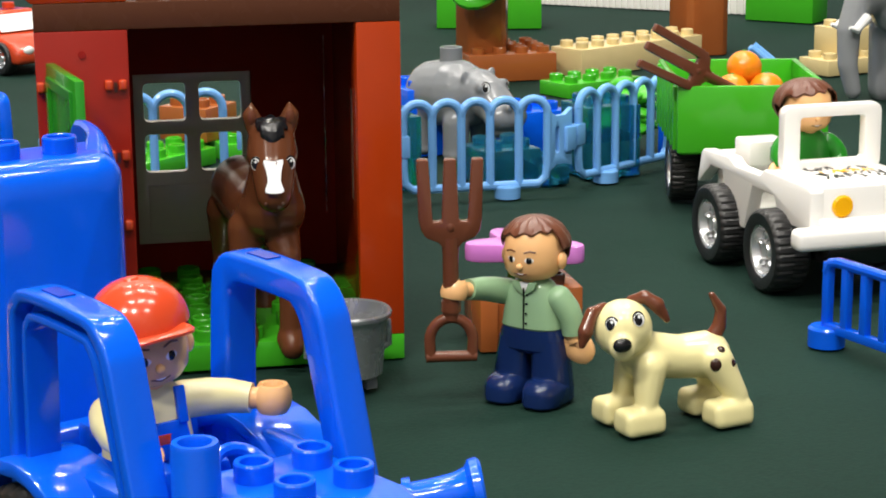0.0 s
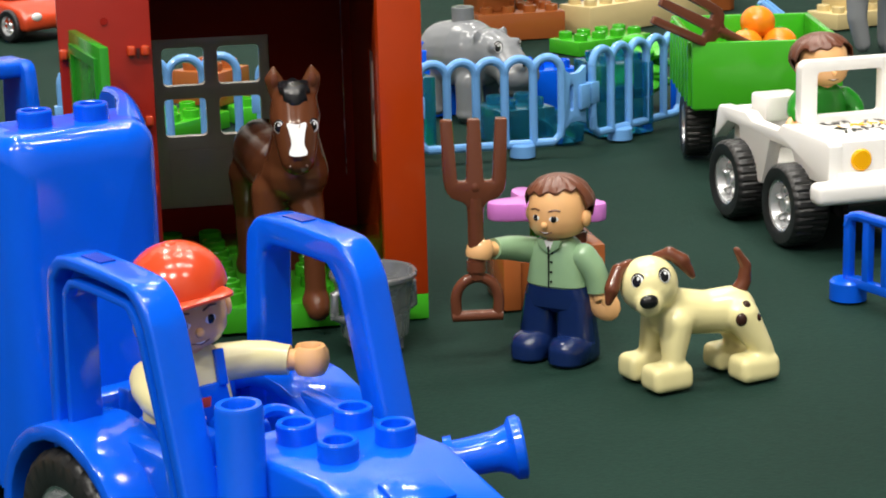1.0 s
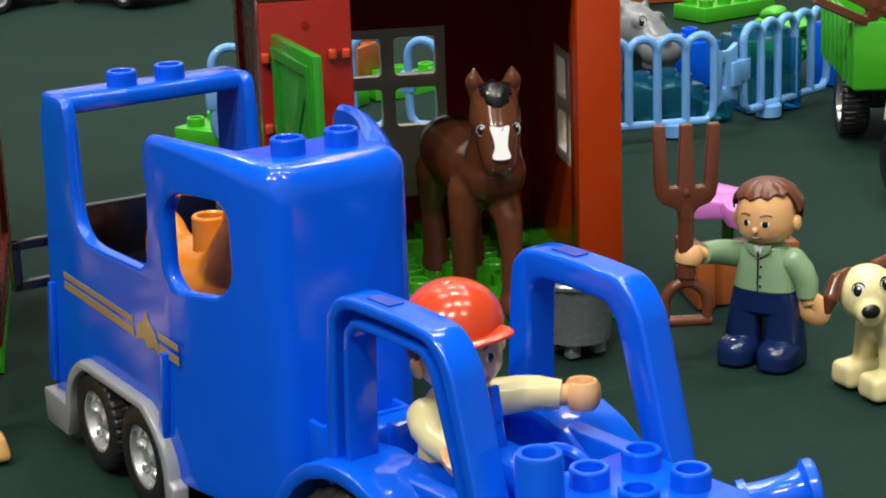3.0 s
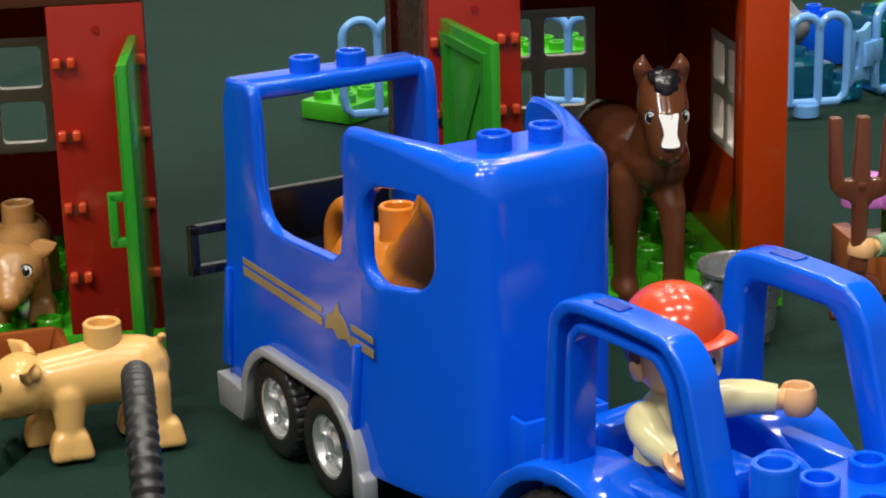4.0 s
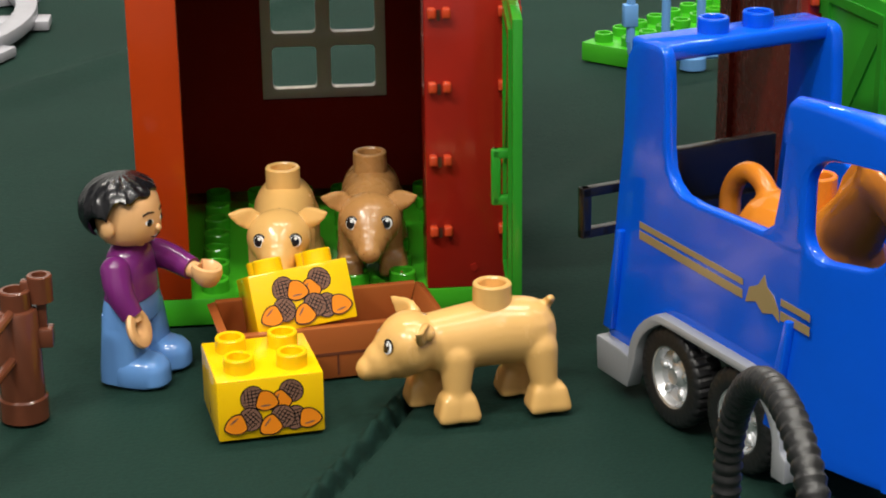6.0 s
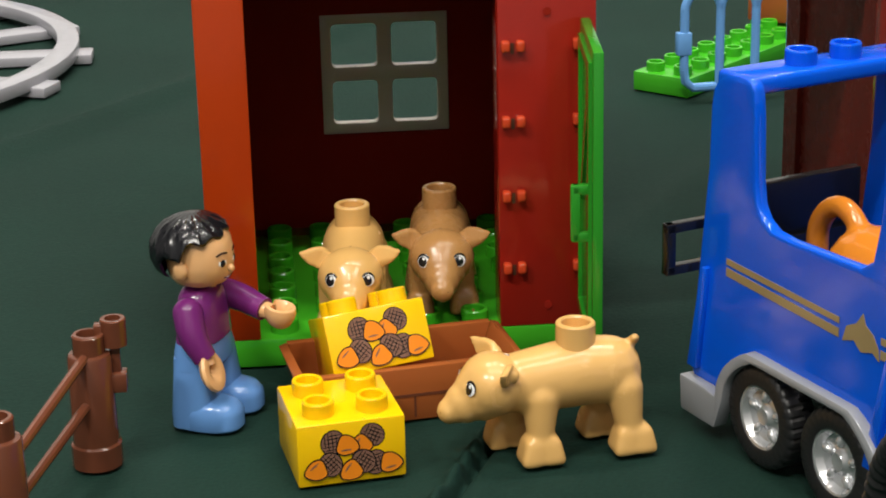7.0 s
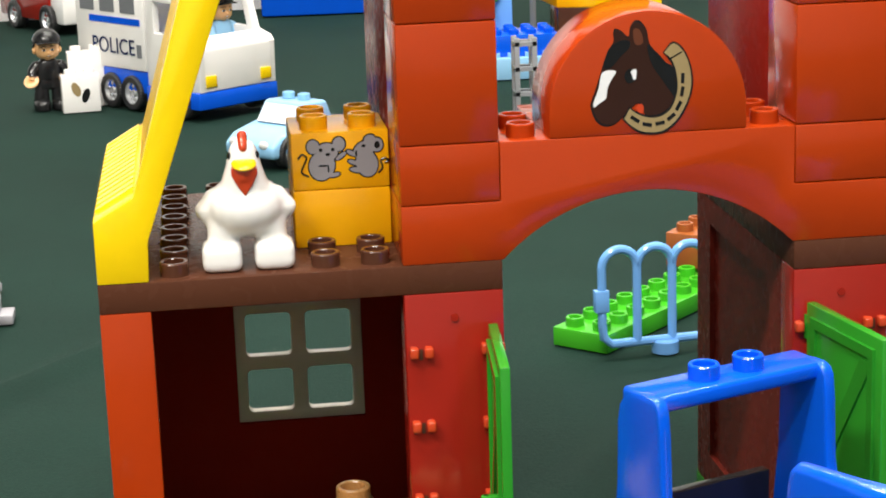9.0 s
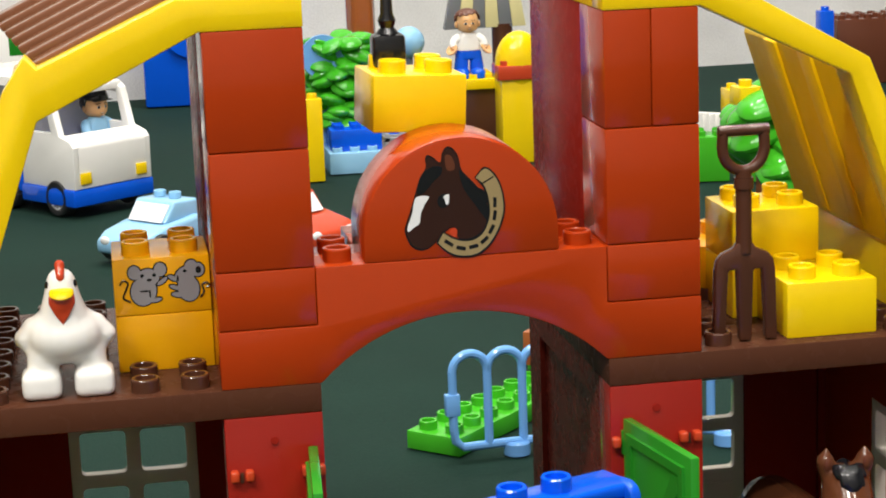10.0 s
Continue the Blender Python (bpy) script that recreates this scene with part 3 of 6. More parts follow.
# ---- wheels ----
def wheel(parent, x, y, z, r, w, face=-1, spokes=5, lugs=34):
    """A wheel on the side face (-1 or 1 along x): rubber tyre with lugs, silver rim."""
    hub = thing("wheel", x, y, z)
    hub.parent = parent
    n = lugs * 4
    rows = []
    for q, x, tread in ((0.615, -0.47, 0), (0.68, -0.5, 0), (0.9, -0.5, 0), (0.97, -0.44, 1), (1.0, -0.36, 1), (1.0, -0.03, 1), (1.0, 0.03, 2), (1.0, 0.36, 2), (0.97, 0.44, 2), (0.9, 0.5, 0), (0.68, 0.5, 0), (0.615, 0.47, 0), (0.6, 0.0, 0)):
        row = []
        for k in range(n):
            a = 2 * math.pi * k / n
            deep = 0.96 if tread and (k + 2 * tread) % 4 == 0 else 1.0
            row.append((w * x, r * q * deep * math.cos(a), r * q * deep * math.sin(a)))
        rows.append(row)
    tyre = bmesh.new()
    vs = [[tyre.verts.new(p) for p in row] for row in rows]
    for a, b in zip(vs, vs[1:] + vs[:1]):
        for k in range(n):
            tyre.faces.new((a[k], a[(k + 1) % n], b[(k + 1) % n], b[k]))
    part("tyre", tyre, RUBBER, hub, "black rubber tyre with cut treads")
    rim = [lathe([(0, w * 0.30), (r * 0.16, w * 0.34), (r * 0.2, w * 0.26), (r * 0.3, w * 0.18), (r * 0.5, w * 0.2), (r * 0.57, w * 0.42), (r * 0.63, w * 0.45), (r * 0.625, 0), (0, -w * 0.3)], 30, closed=False)]
    for k in range(spokes):
        a = 360 * k / spokes
        rim.append(moved(moved(ball((0, 0, 0), (r * 0.13, r * 0.09, w * 0.13), 10, 6), r * 0.385, 0, w * 0.24), rz=a))
    m = joined(*rim)
    part("rim", moved(m, ry=90 if face > 0 else -90), CHROME, hub, "silver rim with round bolts")
    return hub


# ---- blue horse trailer ----
trailer = thing("horse_trailer", 11.45, -4.17, 0, 21.8, "blue toy horse trailer with gold stripe and grey mudguards", "toy trailer")
side_line = [(1.05, 0.95), (1.12, 1.6), (0.68, 5.2), (0.64, 6.4), (0.57, 6.72), (0.40, 6.95), (0.12, 7.07), (-0.2, 7.1), (-0.42, 7.1), (-0.58, 7.04), (-0.68, 6.9), (-0.74, 6.4), (-0.78, 5.3), (-0.86, 4.88), (-1.02, 4.66), (-1.3, 4.52), (-1.8, 4.5), (-3.75, 4.6), (-4.05, 4.8), (-4.18, 5.4), (-4.28, 6.4), (-7.25, 6.4), (-7.25, 0.85), (-4.65, 0.85), (-4.55, 1.3), (-3.95, 1.86), (-2.9, 2.0), (-1.6, 2.0), (-0.6, 1.75), (0.0, 1.2), (0.1, 0.95)]
cab_hole = [(y, z - 0.11 * (y + 5.7)) for y, z in round_rect(-6.56, -4.88, 4.55, 6.26, 0.5, 7)]


def tapered(bm):
    """Draws the front of the trailer in towards its nose."""
    for k in range(13):
        bmesh.ops.bisect_plane(bm, geom=bm.verts[:] + bm.edges[:] + bm.faces[:], plane_co=(0, -4.7 - 0.22 * k, 0), plane_no=(0, 1, 0))
    for v in bm.verts:
        if v.co.y < -4.5:
            d = 0.72 * min(1.1, (-4.5 - v.co.y) / 2.95) ** 1.5
            v.co.x -= math.copysign(d, v.co.x)
    return bm


for s in (-1, 1):
    shell = part("side_panel", tapered(holed(side_line, [cab_hole], min(s * 2, s * 1.72), max(s * 2, s * 1.72), "x", 0.09)), BLUE, trailer)
    shell.modifiers.new("even_shading", "WEIGHTED_NORMAL").keep_sharp = True
    for ya, yb in ((0.95, 0.55), (-4.3, -4.75)):
        rib = prism([(ya - 0.18, 1.2), (ya + 0.12, 1.2), (yb + 0.1, 3.3), (yb - 0.05, 3.3)], min(s * 1.98, s * 2.12), max(s * 1.98, s * 2.12), "x", 0.03)
        part("side_rib", rib, BLUE, shell)
    guard = []
    for k in range(0, 25):
        a = math.pi * k / 24
        guard.append((-2.42 + 2.42 * math.cos(a), 0.95 + 1.2 * min(1.0, 1.25 * math.sin(a))))
    inner = [(-2.42 + (y + 2.42) * 0.9, 0.95 + (z - 0.95) * 0.86) for y, z in guard]
    lip = guard + [(-5.0, 0.85), (-5.0, 0.4), (-4.6, 0.4)] + inner[::-1] + [(0.0, 0.3), (1.1, 0.3), (1.15, 1.0), (0.35, 1.0)]
    part("mudguard", prism(lip, min(s * 1.9, s * 2.22), max(s * 1.9, s * 2.22), "x", 0.04), LIGHTGREY, trailer, "grey mudguard strip")
    stripe = [(0.0, 3.52), (-3.3, 3.47), (-3.3, 3.58), (0.0, 3.64)], [(0.0, 3.3), (-3.3, 3.22), (-3.3, 3.38), (0.0, 3.46)], [(-4.4, 3.46), (-5.2, 3.44), (-5.2, 3.56), (-4.4, 3.58)], [(-4.4, 3.2), (-5.2, 3.18), (-5.2, 3.34), (-4.4, 3.36)]
    for line in stripe:
        part("gold_stripe", prism(line, min(s * 2.0, s * 2.012), max(s * 2.0, s * 2.012), "x"), GOLD, shell, "gold printed stripe")
    crest = [(-3.4, 3.2), (-3.5, 3.5), (-3.75, 3.62), (-3.92, 3.85), (-4.0, 3.66), (-4.2, 3.55), (-4.35, 3.34), (-4.38, 3.14), (-4.2, 3.24), (-3.9, 3.15), (-3.7, 3.3)]
    part("crest_print", prism(crest, min(s * 2.0, s * 2.014), max(s * 2.0, s * 2.014), "x"), GOLD, shell, "gold horse head print")
    for wy, wz in ((-1.25, 0.96), (-3.42, 0.94)):
        wheel(trailer, s * 1.8, wy, wz, 0.98, 0.62, s, 5, 30)
nose = []
for mid, start in ((-0.88, 180), (0.88, 270)):
    for k in range(9):
        a = math.radians(start + 90 * k / 8)
        nose.append((mid + 0.5 * math.cos(a), -7.2 + 0.5 * math.sin(a)))
nose = [(-1.456, -7.0), *nose, (1.456, -7.0)]
inside = [(1.15, -7.0), (0.8, -7.4), (-0.8, -7.4), (-1.15, -7.0)]
part("nose_skirt", prism([(x * 1.03, y * 1.005) for x, y in nose + inside], 0.35, 0.85, "z", 0.03), LIGHTGREY, trailer, "grey lower edge")


def cab_width(y):
    if y > -7.2:
        return 2.003 - 0.72 * (max(0.0, -4.5 - y) / 2.95) ** 1.5
    return 0.88 + math.sqrt(max(0.0, 0.503 ** 2 - (y + 7.2) ** 2))


def skinned(rows):
    """A closed skin over rows of points, all of one count, with flat ends."""
    bm = bmesh.new()
    vs = [[bm.verts.new(p) for p in row] for row in rows]
    n = len(vs[0])
    for a, b in zip(vs, vs[1:]):
        for k in range(n):
            bm.faces.new((a[k], a[(k + 1) % n], b[(k + 1) % n], b[k]))
    bm.faces.new(vs[0][::-1])
    bm.faces.new(vs[-1])
    return bm


def cab_deck():
    """Front roof of the cab with rolled edges, and the nose below it."""
    rows = []
    for y, top in ((-6.1, 6.998), (-6.16, 7.0), (-6.69, 7.0), (-6.7, 7.0), (-7.2, 7.0), (-7.4, 6.98), (-7.55, 6.88), (-7.66, 6.72), (-7.705, 6.5)):
        w = cab_width(y)
        half = [(w, 6.3 if y > -6.7 else 0.86)]
        for k in range(7):
            a = math.radians(90 * k / 6)
            half.append((w - 0.4 + 0.4 * math.cos(a), max(6.31, top - 0.4 + 0.4 * math.sin(a))))
        line = half + [(-x, z) for x, z in half[::-1]]
        rows.append([(x, y, z) for x, z in line])
    return skinned(rows)


def cab_rail(side):
    """Rolled top edge of one side wall, sweeping up to a fin at the back."""
    rows = []
    for y, top, deep in ((-4.28, 6.75, 0.28), (-4.33, 7.0, 0.28), (-4.44, 7.1, 0.28), (-4.8, 7.13, 0.28), (-5.2, 7.13, 0.3), (-5.6, 7.12, 0.34), (-6.0, 7.1, 0.42), (-6.4, 7.07, 0.5), (-6.75, 7.03, 0.56), (-7.0, 6.99, 0.6)):
        w = cab_width(y)
        roll = min(0.4, deep * 0.6)
        line = [(w, 6.3)]
        for k in range(7):
            a = math.radians(90 * k / 6)
            line.append((w - roll + roll * math.cos(a), max(6.31, top - roll + roll * math.sin(a))))
        line += [(w - deep + 0.05, top - 0.01), (w - deep, top - 0.08), (w - deep, 6.3)]
        rows.append([(side * x, y, z) for x, z in line])
    return skinned(rows)


for s in (-1, 1):
    part("cab_rail", cab_rail(s), BLUE, trailer)
cab_roof = part("cab_roof", cab_deck(), BLUE, trailer)
studs(cab_roof, [(-0.5, -6.82, 7.0), (0.5, -6.82, 7.0)], BLUE)
bar = part("rear_bar", box((-1.98, -0.5, 6.76), (1.98, 0.5, 7.09), 0.1, 3), BLUE, trailer)
studs(bar, [(-0.5, 0.0, 7.09), (0.5, 0.0, 7.09)], BLUE)
part("floor", box((-1.7, -5.2, 1.6), (1.7, 0.9, 1.85), 0.02), BLACK, trailer, "black trailer floor")
part("tow_box", ringed(rect(-0.85, 0.85, -8.13, -7.5), rect(-0.74, 0.74, -8.02, -7.4), 0.9, 2.7, "z", 0.03), BLUE, trailer)
part("tow_floor", box((-0.78, -8.06, 0.9), (0.78, -7.45, 2.3), 0.02), BLUE, trailer)
part("drawbar", box((-0.25, -10.3, 1.0), (0.25, -7.2, 1.35), 0.05), BLUE, trailer)
ramp = part("tailgate", joined(box((-1.7, 0.85, 3.4), (1.7, 1.1, 4.6), 0.03), box((-2.7, 0.9, 3.12), (-2.5, 1.1, 4.12), 0.03), box((-2.7, 0.9, 3.12), (-1.7, 1.1, 3.3), 0.02), box((-2.7, 0.9, 3.94), (-1.7, 1.1, 4.12), 0.02), box((-1.7, 0.75, 1.0), (1.7, 0.95, 3.5), 0.02)), BLACK, trailer, "black tailgate with a handle")

# ---- blue tractor ----
tractor = thing("tractor", 15.87, -14.43, 0, 28, "blue open toy tractor with two roll bars", "toy tractor")
part("chassis", box((-1.25, -6.3, 0.9), (1.25, 2.0, 2.2), 0.1), BLUE, tractor)
for s in (-1, 1):
    part("side_sill", box((s * 1.55 - 0.2, -2.6, 2.0), (s * 1.55 + 0.2, 1.6, 3.15), 0.1), BLUE, tractor)
part("rear_wall", box((-1.6, 1.2, 2.0), (1.6, 1.7, 3.3), 0.1), BLUE, tractor)
part("dash_wall", box((-1.4, -2.6, 1.9), (1.4, -2.1, 3.1), 0.08), BLUE, tractor)
hood_line = [(-2.2, 1.9), (-2.2, 3.45), (-4.45, 3.45), (-5.7, 3.0), (-6.5, 2.6), (-6.65, 2.2), (-6.6, 1.4), (-2.2, 1.4)]
hood = part("hood", prism(hood_line, -1.15, 1.15, "x", 0.14, 3), BLUE, tractor)
studs(hood, [(x, y, 3.45) for x in (-0.38, 0.62) for y in (-2.9, -3.9)], BLUE)
part("hood_mark", moved(box((-0.45, -0.32, -0.1), (0.45, 0.32, 0.05), 0.03), 0, -5.15, 3.22, 20), BLUE, hood)
part("grille", joined(*[box((-0.8 + 0.42 * k, -6.72, 1.5), (-0.55 + 0.42 * k, -6.55, 2.3), 0.03) for k in range(4)]), BLACK, tractor, "black slotted grille")
chim = joined(lathe([(0.6, 2.2), (0.6, 2.45), (0.42, 2.6), (0.35, 2.75), (0.34, 4.2), (0.32, 4.26), (0.24, 4.26), (0.22, 4.2), (0.22, 3.6), (0, 3.6)], 28, closed=False))
part("exhaust", moved(chim, -1.4, -3.02, 0), BLUE, tractor)
for s, roll_x in ((-1, -1.9), (1, 1.62)):
    outer = [(0.98, 2.7), (0.94, 3.7), (0.82, 5.3), (0.66, 5.7), (0.2, 5.9), (-1.36, 5.86), (-1.8, 5.74), (-2.1, 5.4), (-2.24, 5.0), (-2.68, 3.4), (-2.88, 2.7)]
    inner = [(0.42, 2.7), (0.41, 3.8), (0.35, 5.1), (0.25, 5.32), (0.02, 5.44), (-1.2, 5.42), (-1.42, 5.36), (-1.6, 5.15), (-1.7, 4.85), (-2.08, 3.65), (-2.33, 2.7)]
    edge_out, edge_in = curved(outer, 3, False), curved(inner, 3, False)
    across = lambda f: [(a[0] + (b[0] - a[0]) * f, a[1] + (b[1] - a[1]) * f) for a, b in zip(edge_out, edge_in)]
    if s > 0:
        bow = part("roll_bar", prism(edge_out + edge_in[::-1], roll_x - 0.3, roll_x + 0.3, "x", 0.09, 3), BLUE, tractor)
    else:
        bow = part("roll_bar", prism(across(0.3) + across(0.85)[::-1], roll_x, roll_x + 0.26, "x", 0.02), BLUE, tractor)
        part("outer_flange", prism(edge_out + across(0.42)[::-1], roll_x - 0.3, roll_x + 0.3, "x", 0.06, 3), BLUE, bow)
        part("inner_flange", prism(across(0.74) + edge_in[::-1], roll_x - 0.24, roll_x + 0.3, "x", 0.035, 2), BLUE, bow)
    # slot is not cut: a darker blue patch paints the shade inside it
    part("slot_shade", moved(box((-0.13, -0.27, -0.03), (0.13, 0.27, 0.006), 0.0), roll_x, -0.3, 5.92, 1), SLOTSHADE, bow)
    arch_pts = []
    for k in range(15):
        a = math.radians(-10 + 200 * k / 14)
        arch_pts.append((0.35 + 1.95 * math.cos(a), 1.45 + 1.85 * math.sin(a)))
    arch_in = [(0.35 + (y - 0.35) * 0.86, 1.45 + (z - 1.45) * 0.86) for y, z in arch_pts]
    part("mudguard", prism(arch_pts + arch_in[::-1], s * 1.85 - 0.62, s * 1.85 + 0.62, "x", 0.06), BLUE, tractor)
    wheel(tractor, s * 1.95, 0.35, 1.45, 1.45, 1.0, s, 6, 24)
    wheel(tractor, s * 1.55, -5.3, 0.85, 0.85, 0.7, s, 5, 22)
horn = joined(tube([(0.95, -3.95, 3.0), (1.6, -4.38, 3.11), (1.9, -4.575, 3.165), (2.03, -4.66, 3.18), (2.1, -4.705, 3.19), (2.2, -4.77, 3.21), (2.23, -4.79, 3.215)], [0.27, 0.28, 0.3, 0.36, 0.46, 0.47, 0.43], 26), tube([(1.3, -4.18, 3.06), (1.4, -4.25, 3.08)], 0.35, 20))
part("side_lamp", horn, BLUE, tractor)
part("steering_wheel", moved(tube([(0.42 * math.cos(2 * math.pi * k / 20), 0.42 * math.sin(2 * math.pi * k / 20), 0) for k in range(20)], 0.1, 8, True), 0.15, -1.75, 3.15, 35), BLUE, tractor)
part("seat", joined(box((-0.9, -0.6, 2.0), (1.1, 1.1, 2.3), 0.08), box((-0.9, 0.9, 2.2), (1.1, 1.25, 3.4), 0.08)), BLUE, tractor)

# ---- black ribbed hose loop ----
loop = thing("hose_loop", 7.75, -21.6, 0, 2, "black ribbed rubber hose bent into an upright loop", "hose")
line = [(0, -1.85, 0), (0, -1.8, 3), (0, -1.75, 5.7)] + [(0, -1.75 * math.cos(math.pi * k / 20), 5.8 + 1.75 * math.sin(math.pi * k / 20)) for k in range(21)] + [(0, 1.75, 5.7), (0, 1.8, 3), (0, 1.85, 0)]
fine_line = []
for a, b in zip(line, line[1:]):
    steps = max(1, int((Vector(b) - Vector(a)).length / 0.03))
    fine_line += [tuple(Vector(a).lerp(Vector(b), k / steps)) for k in range(steps)]
part("hose", tube(fine_line, [0.16 + 0.013 * math.sin(k * 1.3) for k in range(len(fine_line))], 16), RUBBER, loop)


# ---- moulded animals ----
def limb(path, radii, n=12):
    bits = [tube(path, radii, n)]
    bits += [ball(p, r * 0.995, 12, 8) for p, r in zip(path, radii)]
    return bits


def organic(name, bits, mat, parent, voxel=0.06, rounds=5, label=""):
    ob = part(name, joined(*bits), mat, parent, label)
    m = ob.modifiers.new("skin", "REMESH")
    m.mode, m.voxel_size, m.use_smooth_shade = "VOXEL", voxel * U, True
    s = ob.modifiers.new("soft", "SMOOTH")
    s.factor, s.iterations = 0.5, rounds
    return ob


def eye(parent, p, r, way, tall=1.25):
    """A printed eye: white field, dark pupil and a spark, lying on the surface towards way."""
    ob = thing("eye", *p)
    ob.parent = parent
    ob.matrix_basis = Matrix.Translation(Vector(p) * U) @ Vector(way).to_track_quat("Z", "Y").to_matrix().to_4x4()
    part("eye_white", ball((0, 0, 0), (r, r * tall, r * 0.16), 14, 8), EYEW, ob)
    part("lash", ball((0, r * 0.16, -r * 0.02), (r * 1.1, r * tall * 1.02, r * 0.14), 14, 8), BLACK, ob)
    part("pupil", ball((-r * 0.1, -r * 0.05, r * 0.06), (r * 0.78, r * tall * 0.84, r * 0.14), 14, 8), BLACK, ob)
    part("eye_spark", ball((r * 0.05, r * 0.34, r * 0.17), (r * 0.26, r * 0.28, r * 0.05), 8, 6), EYEW, ob)


def top_stud(parent, x, y, z, mat, r=0.33, h=0.42):
    bm = lathe([(r * 1.08, -0.2), (r, 0.0), (r, h - 0.03), (r * 0.93, h), (r * 0.76, h), (r * 0.7, h - 0.03), (r * 0.7, h * 0.4), (0, h * 0.4)], 22, closed=False)
    part("stud", moved(bm, x, y, z), mat, parent)


def pig(x, y, z, rz, mat, label, shaggy=False):
    ob = thing("toy_pig", x, y, z, rz, label, "toy pig", "pigs by the barn")
    bits = []
    bits += limb([(-0.96, 0, 1.5), (-0.4, 0, 1.54), (0.2, 0, 1.48), (0.8, 0, 1.44)], [0.64, 0.66, 0.62, 0.57], 28)
    bits.append(ball((1.28, 0, 1.48), (0.62, 0.68, 0.6), 28, 20))
    bits += limb([(1.46, 0, 1.36), (1.8, 0, 1.18), (2.1, 0, 1.04)], [0.56, 0.4, 0.25], 22)
    bits.append(ball((2.2, 0, 1.04), (0.1, 0.26, 0.21), 16, 10))
    for lx, ly, lean in ((0.5, 0.48, 0.0), (0.82, -0.48, 0.06), (-1.22, 0.48, -0.06), (-0.95, -0.48, 0.0)):
        bits += limb([(lx * 0.94, ly * 0.72, 1.25), (lx, ly * 0.94, 0.55)], [0.37, 0.26], 16)
        for toe in (-0.2, 0.2):
            hoof = box((-0.23, -0.33, 0.0), (0.23, 0.33, 0.56), 0.11)
            for v in hoof.verts:
                k = 1.0 - 0.55 * max(0.0, v.co.z - 0.1)
                v.co.x, v.co.y = (v.co.x + toe) * k, v.co.y * k
            bits.append(moved(hoof, lx + lean, ly, 0))
    bits += limb([(-1.36, 0.0, 1.95), (-1.46, 0.06, 2.08), (-1.4, 0.16, 2.12)], [0.12, 0.1, 0.08], 8)
    organic("body", bits, mat, ob, 0.045, 8)
    for s in (-1, 1):
        leaf = [(0.34, 1.72), (0.4, 1.94), (0.54, 2.06), (0.72, 2.09), (0.9, 2.06), (1.04, 2.06), (0.97, 1.92), (0.84, 1.77), (0.68, 1.66), (0.52, 1.6)]
        ear = prism([(s * p, q) for p, q in leaf], 0.0, 0.14, "x")
        for v in ear.verts:
            v.co.x += 1.02 + 0.75 * max(0.0, abs(v.co.y) - 0.4) ** 2 + 0.25 * (2.0 - v.co.z)
        organic("ear", [ear, ball((1.06, s * 0.54, 1.84), (0.13, 0.2, 0.16), 12, 8)], mat, ob, 0.035, 4)
        eye(ob, (1.80, s * 0.37, 1.58), 0.135, (0.9, s * 0.42, 0.28), 1.0)
        part("nostril", ball((2.28, s * 0.09, 1.06), (0.03, 0.045, 0.06), 8, 6), PIGDARK if not shaggy else BROWN, ob)
    top_stud(ob, -0.32, 0, 2.08, mat, 0.37, 0.44)
    if shaggy:
        for k in range(7):
            part("bristle", moved(ball((0, 0, 0), (0.6, 0.06, 0.09), 10, 6), -0.72 + 0.02 * k, -0.45 + 0.15 * k, 2.06 - 0.27 * abs(k - 3) / 3, 0, 5, 0), BROWN, ob)
    part("back_line", tube([(1.84, 0, 1.58), (1.72, 0, 1.84), (1.5, 0, 2.0), (1.24, 0, 2.06), (0.95, 0, 2.0)], 0.016, 6), BROWN, ob)
    return ob


pig(6.5, -4.85, 0, 189, SKIN, "light tan toy pig standing beside the brown trough")
pig(3.0, 0.78, 0.6, -95, SKIN, "light tan toy pig standing inside the stall")
pig(4.92, 1.66, 0.6, -94.5, PIGFACE, "brown bristly toy pig standing inside the stall", True)

# horse in the stall
def hd(p, turn=-11.0):
    a = math.radians(turn)
    x, y = p[0] - 0.9, p[1]
    return (0.9 + x * math.cos(a) - y * math.sin(a), x * math.sin(a) + y * math.cos(a), p[2])


horse = thing("toy_horse", 18.95, 1.1, 0.45, -83, "glossy brown toy horse with white blaze and black forelock", "toy horse")
bits = limb([(-2.3, 0, 3.1), (-1.2, 0, 3.05), (0.2, 0, 3.05), (0.9, 0, 3.2)], [0.78, 0.8, 0.82, 0.78], 20)
bits += limb([(0.9, 0, 3.35), hd((1.3, 0, 4.1)), hd((1.5, 0, 4.75))], [0.72, 0.54, 0.50], 18)
bits += limb([hd((1.5, 0, 4.82)), hd((1.92, 0, 4.3)), hd((2.14, 0, 3.76))], [0.55, 0.51, 0.41], 20)
bits.append(ball(hd((1.62, 0, 4.58)), (0.5, 0.585, 0.5), 24, 16))
bits += limb([(0.8, 0.12, 2.85), (1.35, 0.2, 2.2), (1.5, 0.2, 1.4), (1.5, 0.2, 0.5)], [0.5, 0.33, 0.25, 0.26], 14)
bits += limb([(1.5, 0.2, 0.3), (1.66, 0.2, 0.14)], [0.34, 0.3], 14)
bits += limb([(0.65, -0.55, 2.75), (0.75, -0.68, 1.6), (0.72, -0.68, 0.5)], [0.46, 0.3, 0.28], 14)
bits += limb([(0.72, -0.68, 0.3), (0.88, -0.68, 0.14)], [0.34, 0.3], 14)
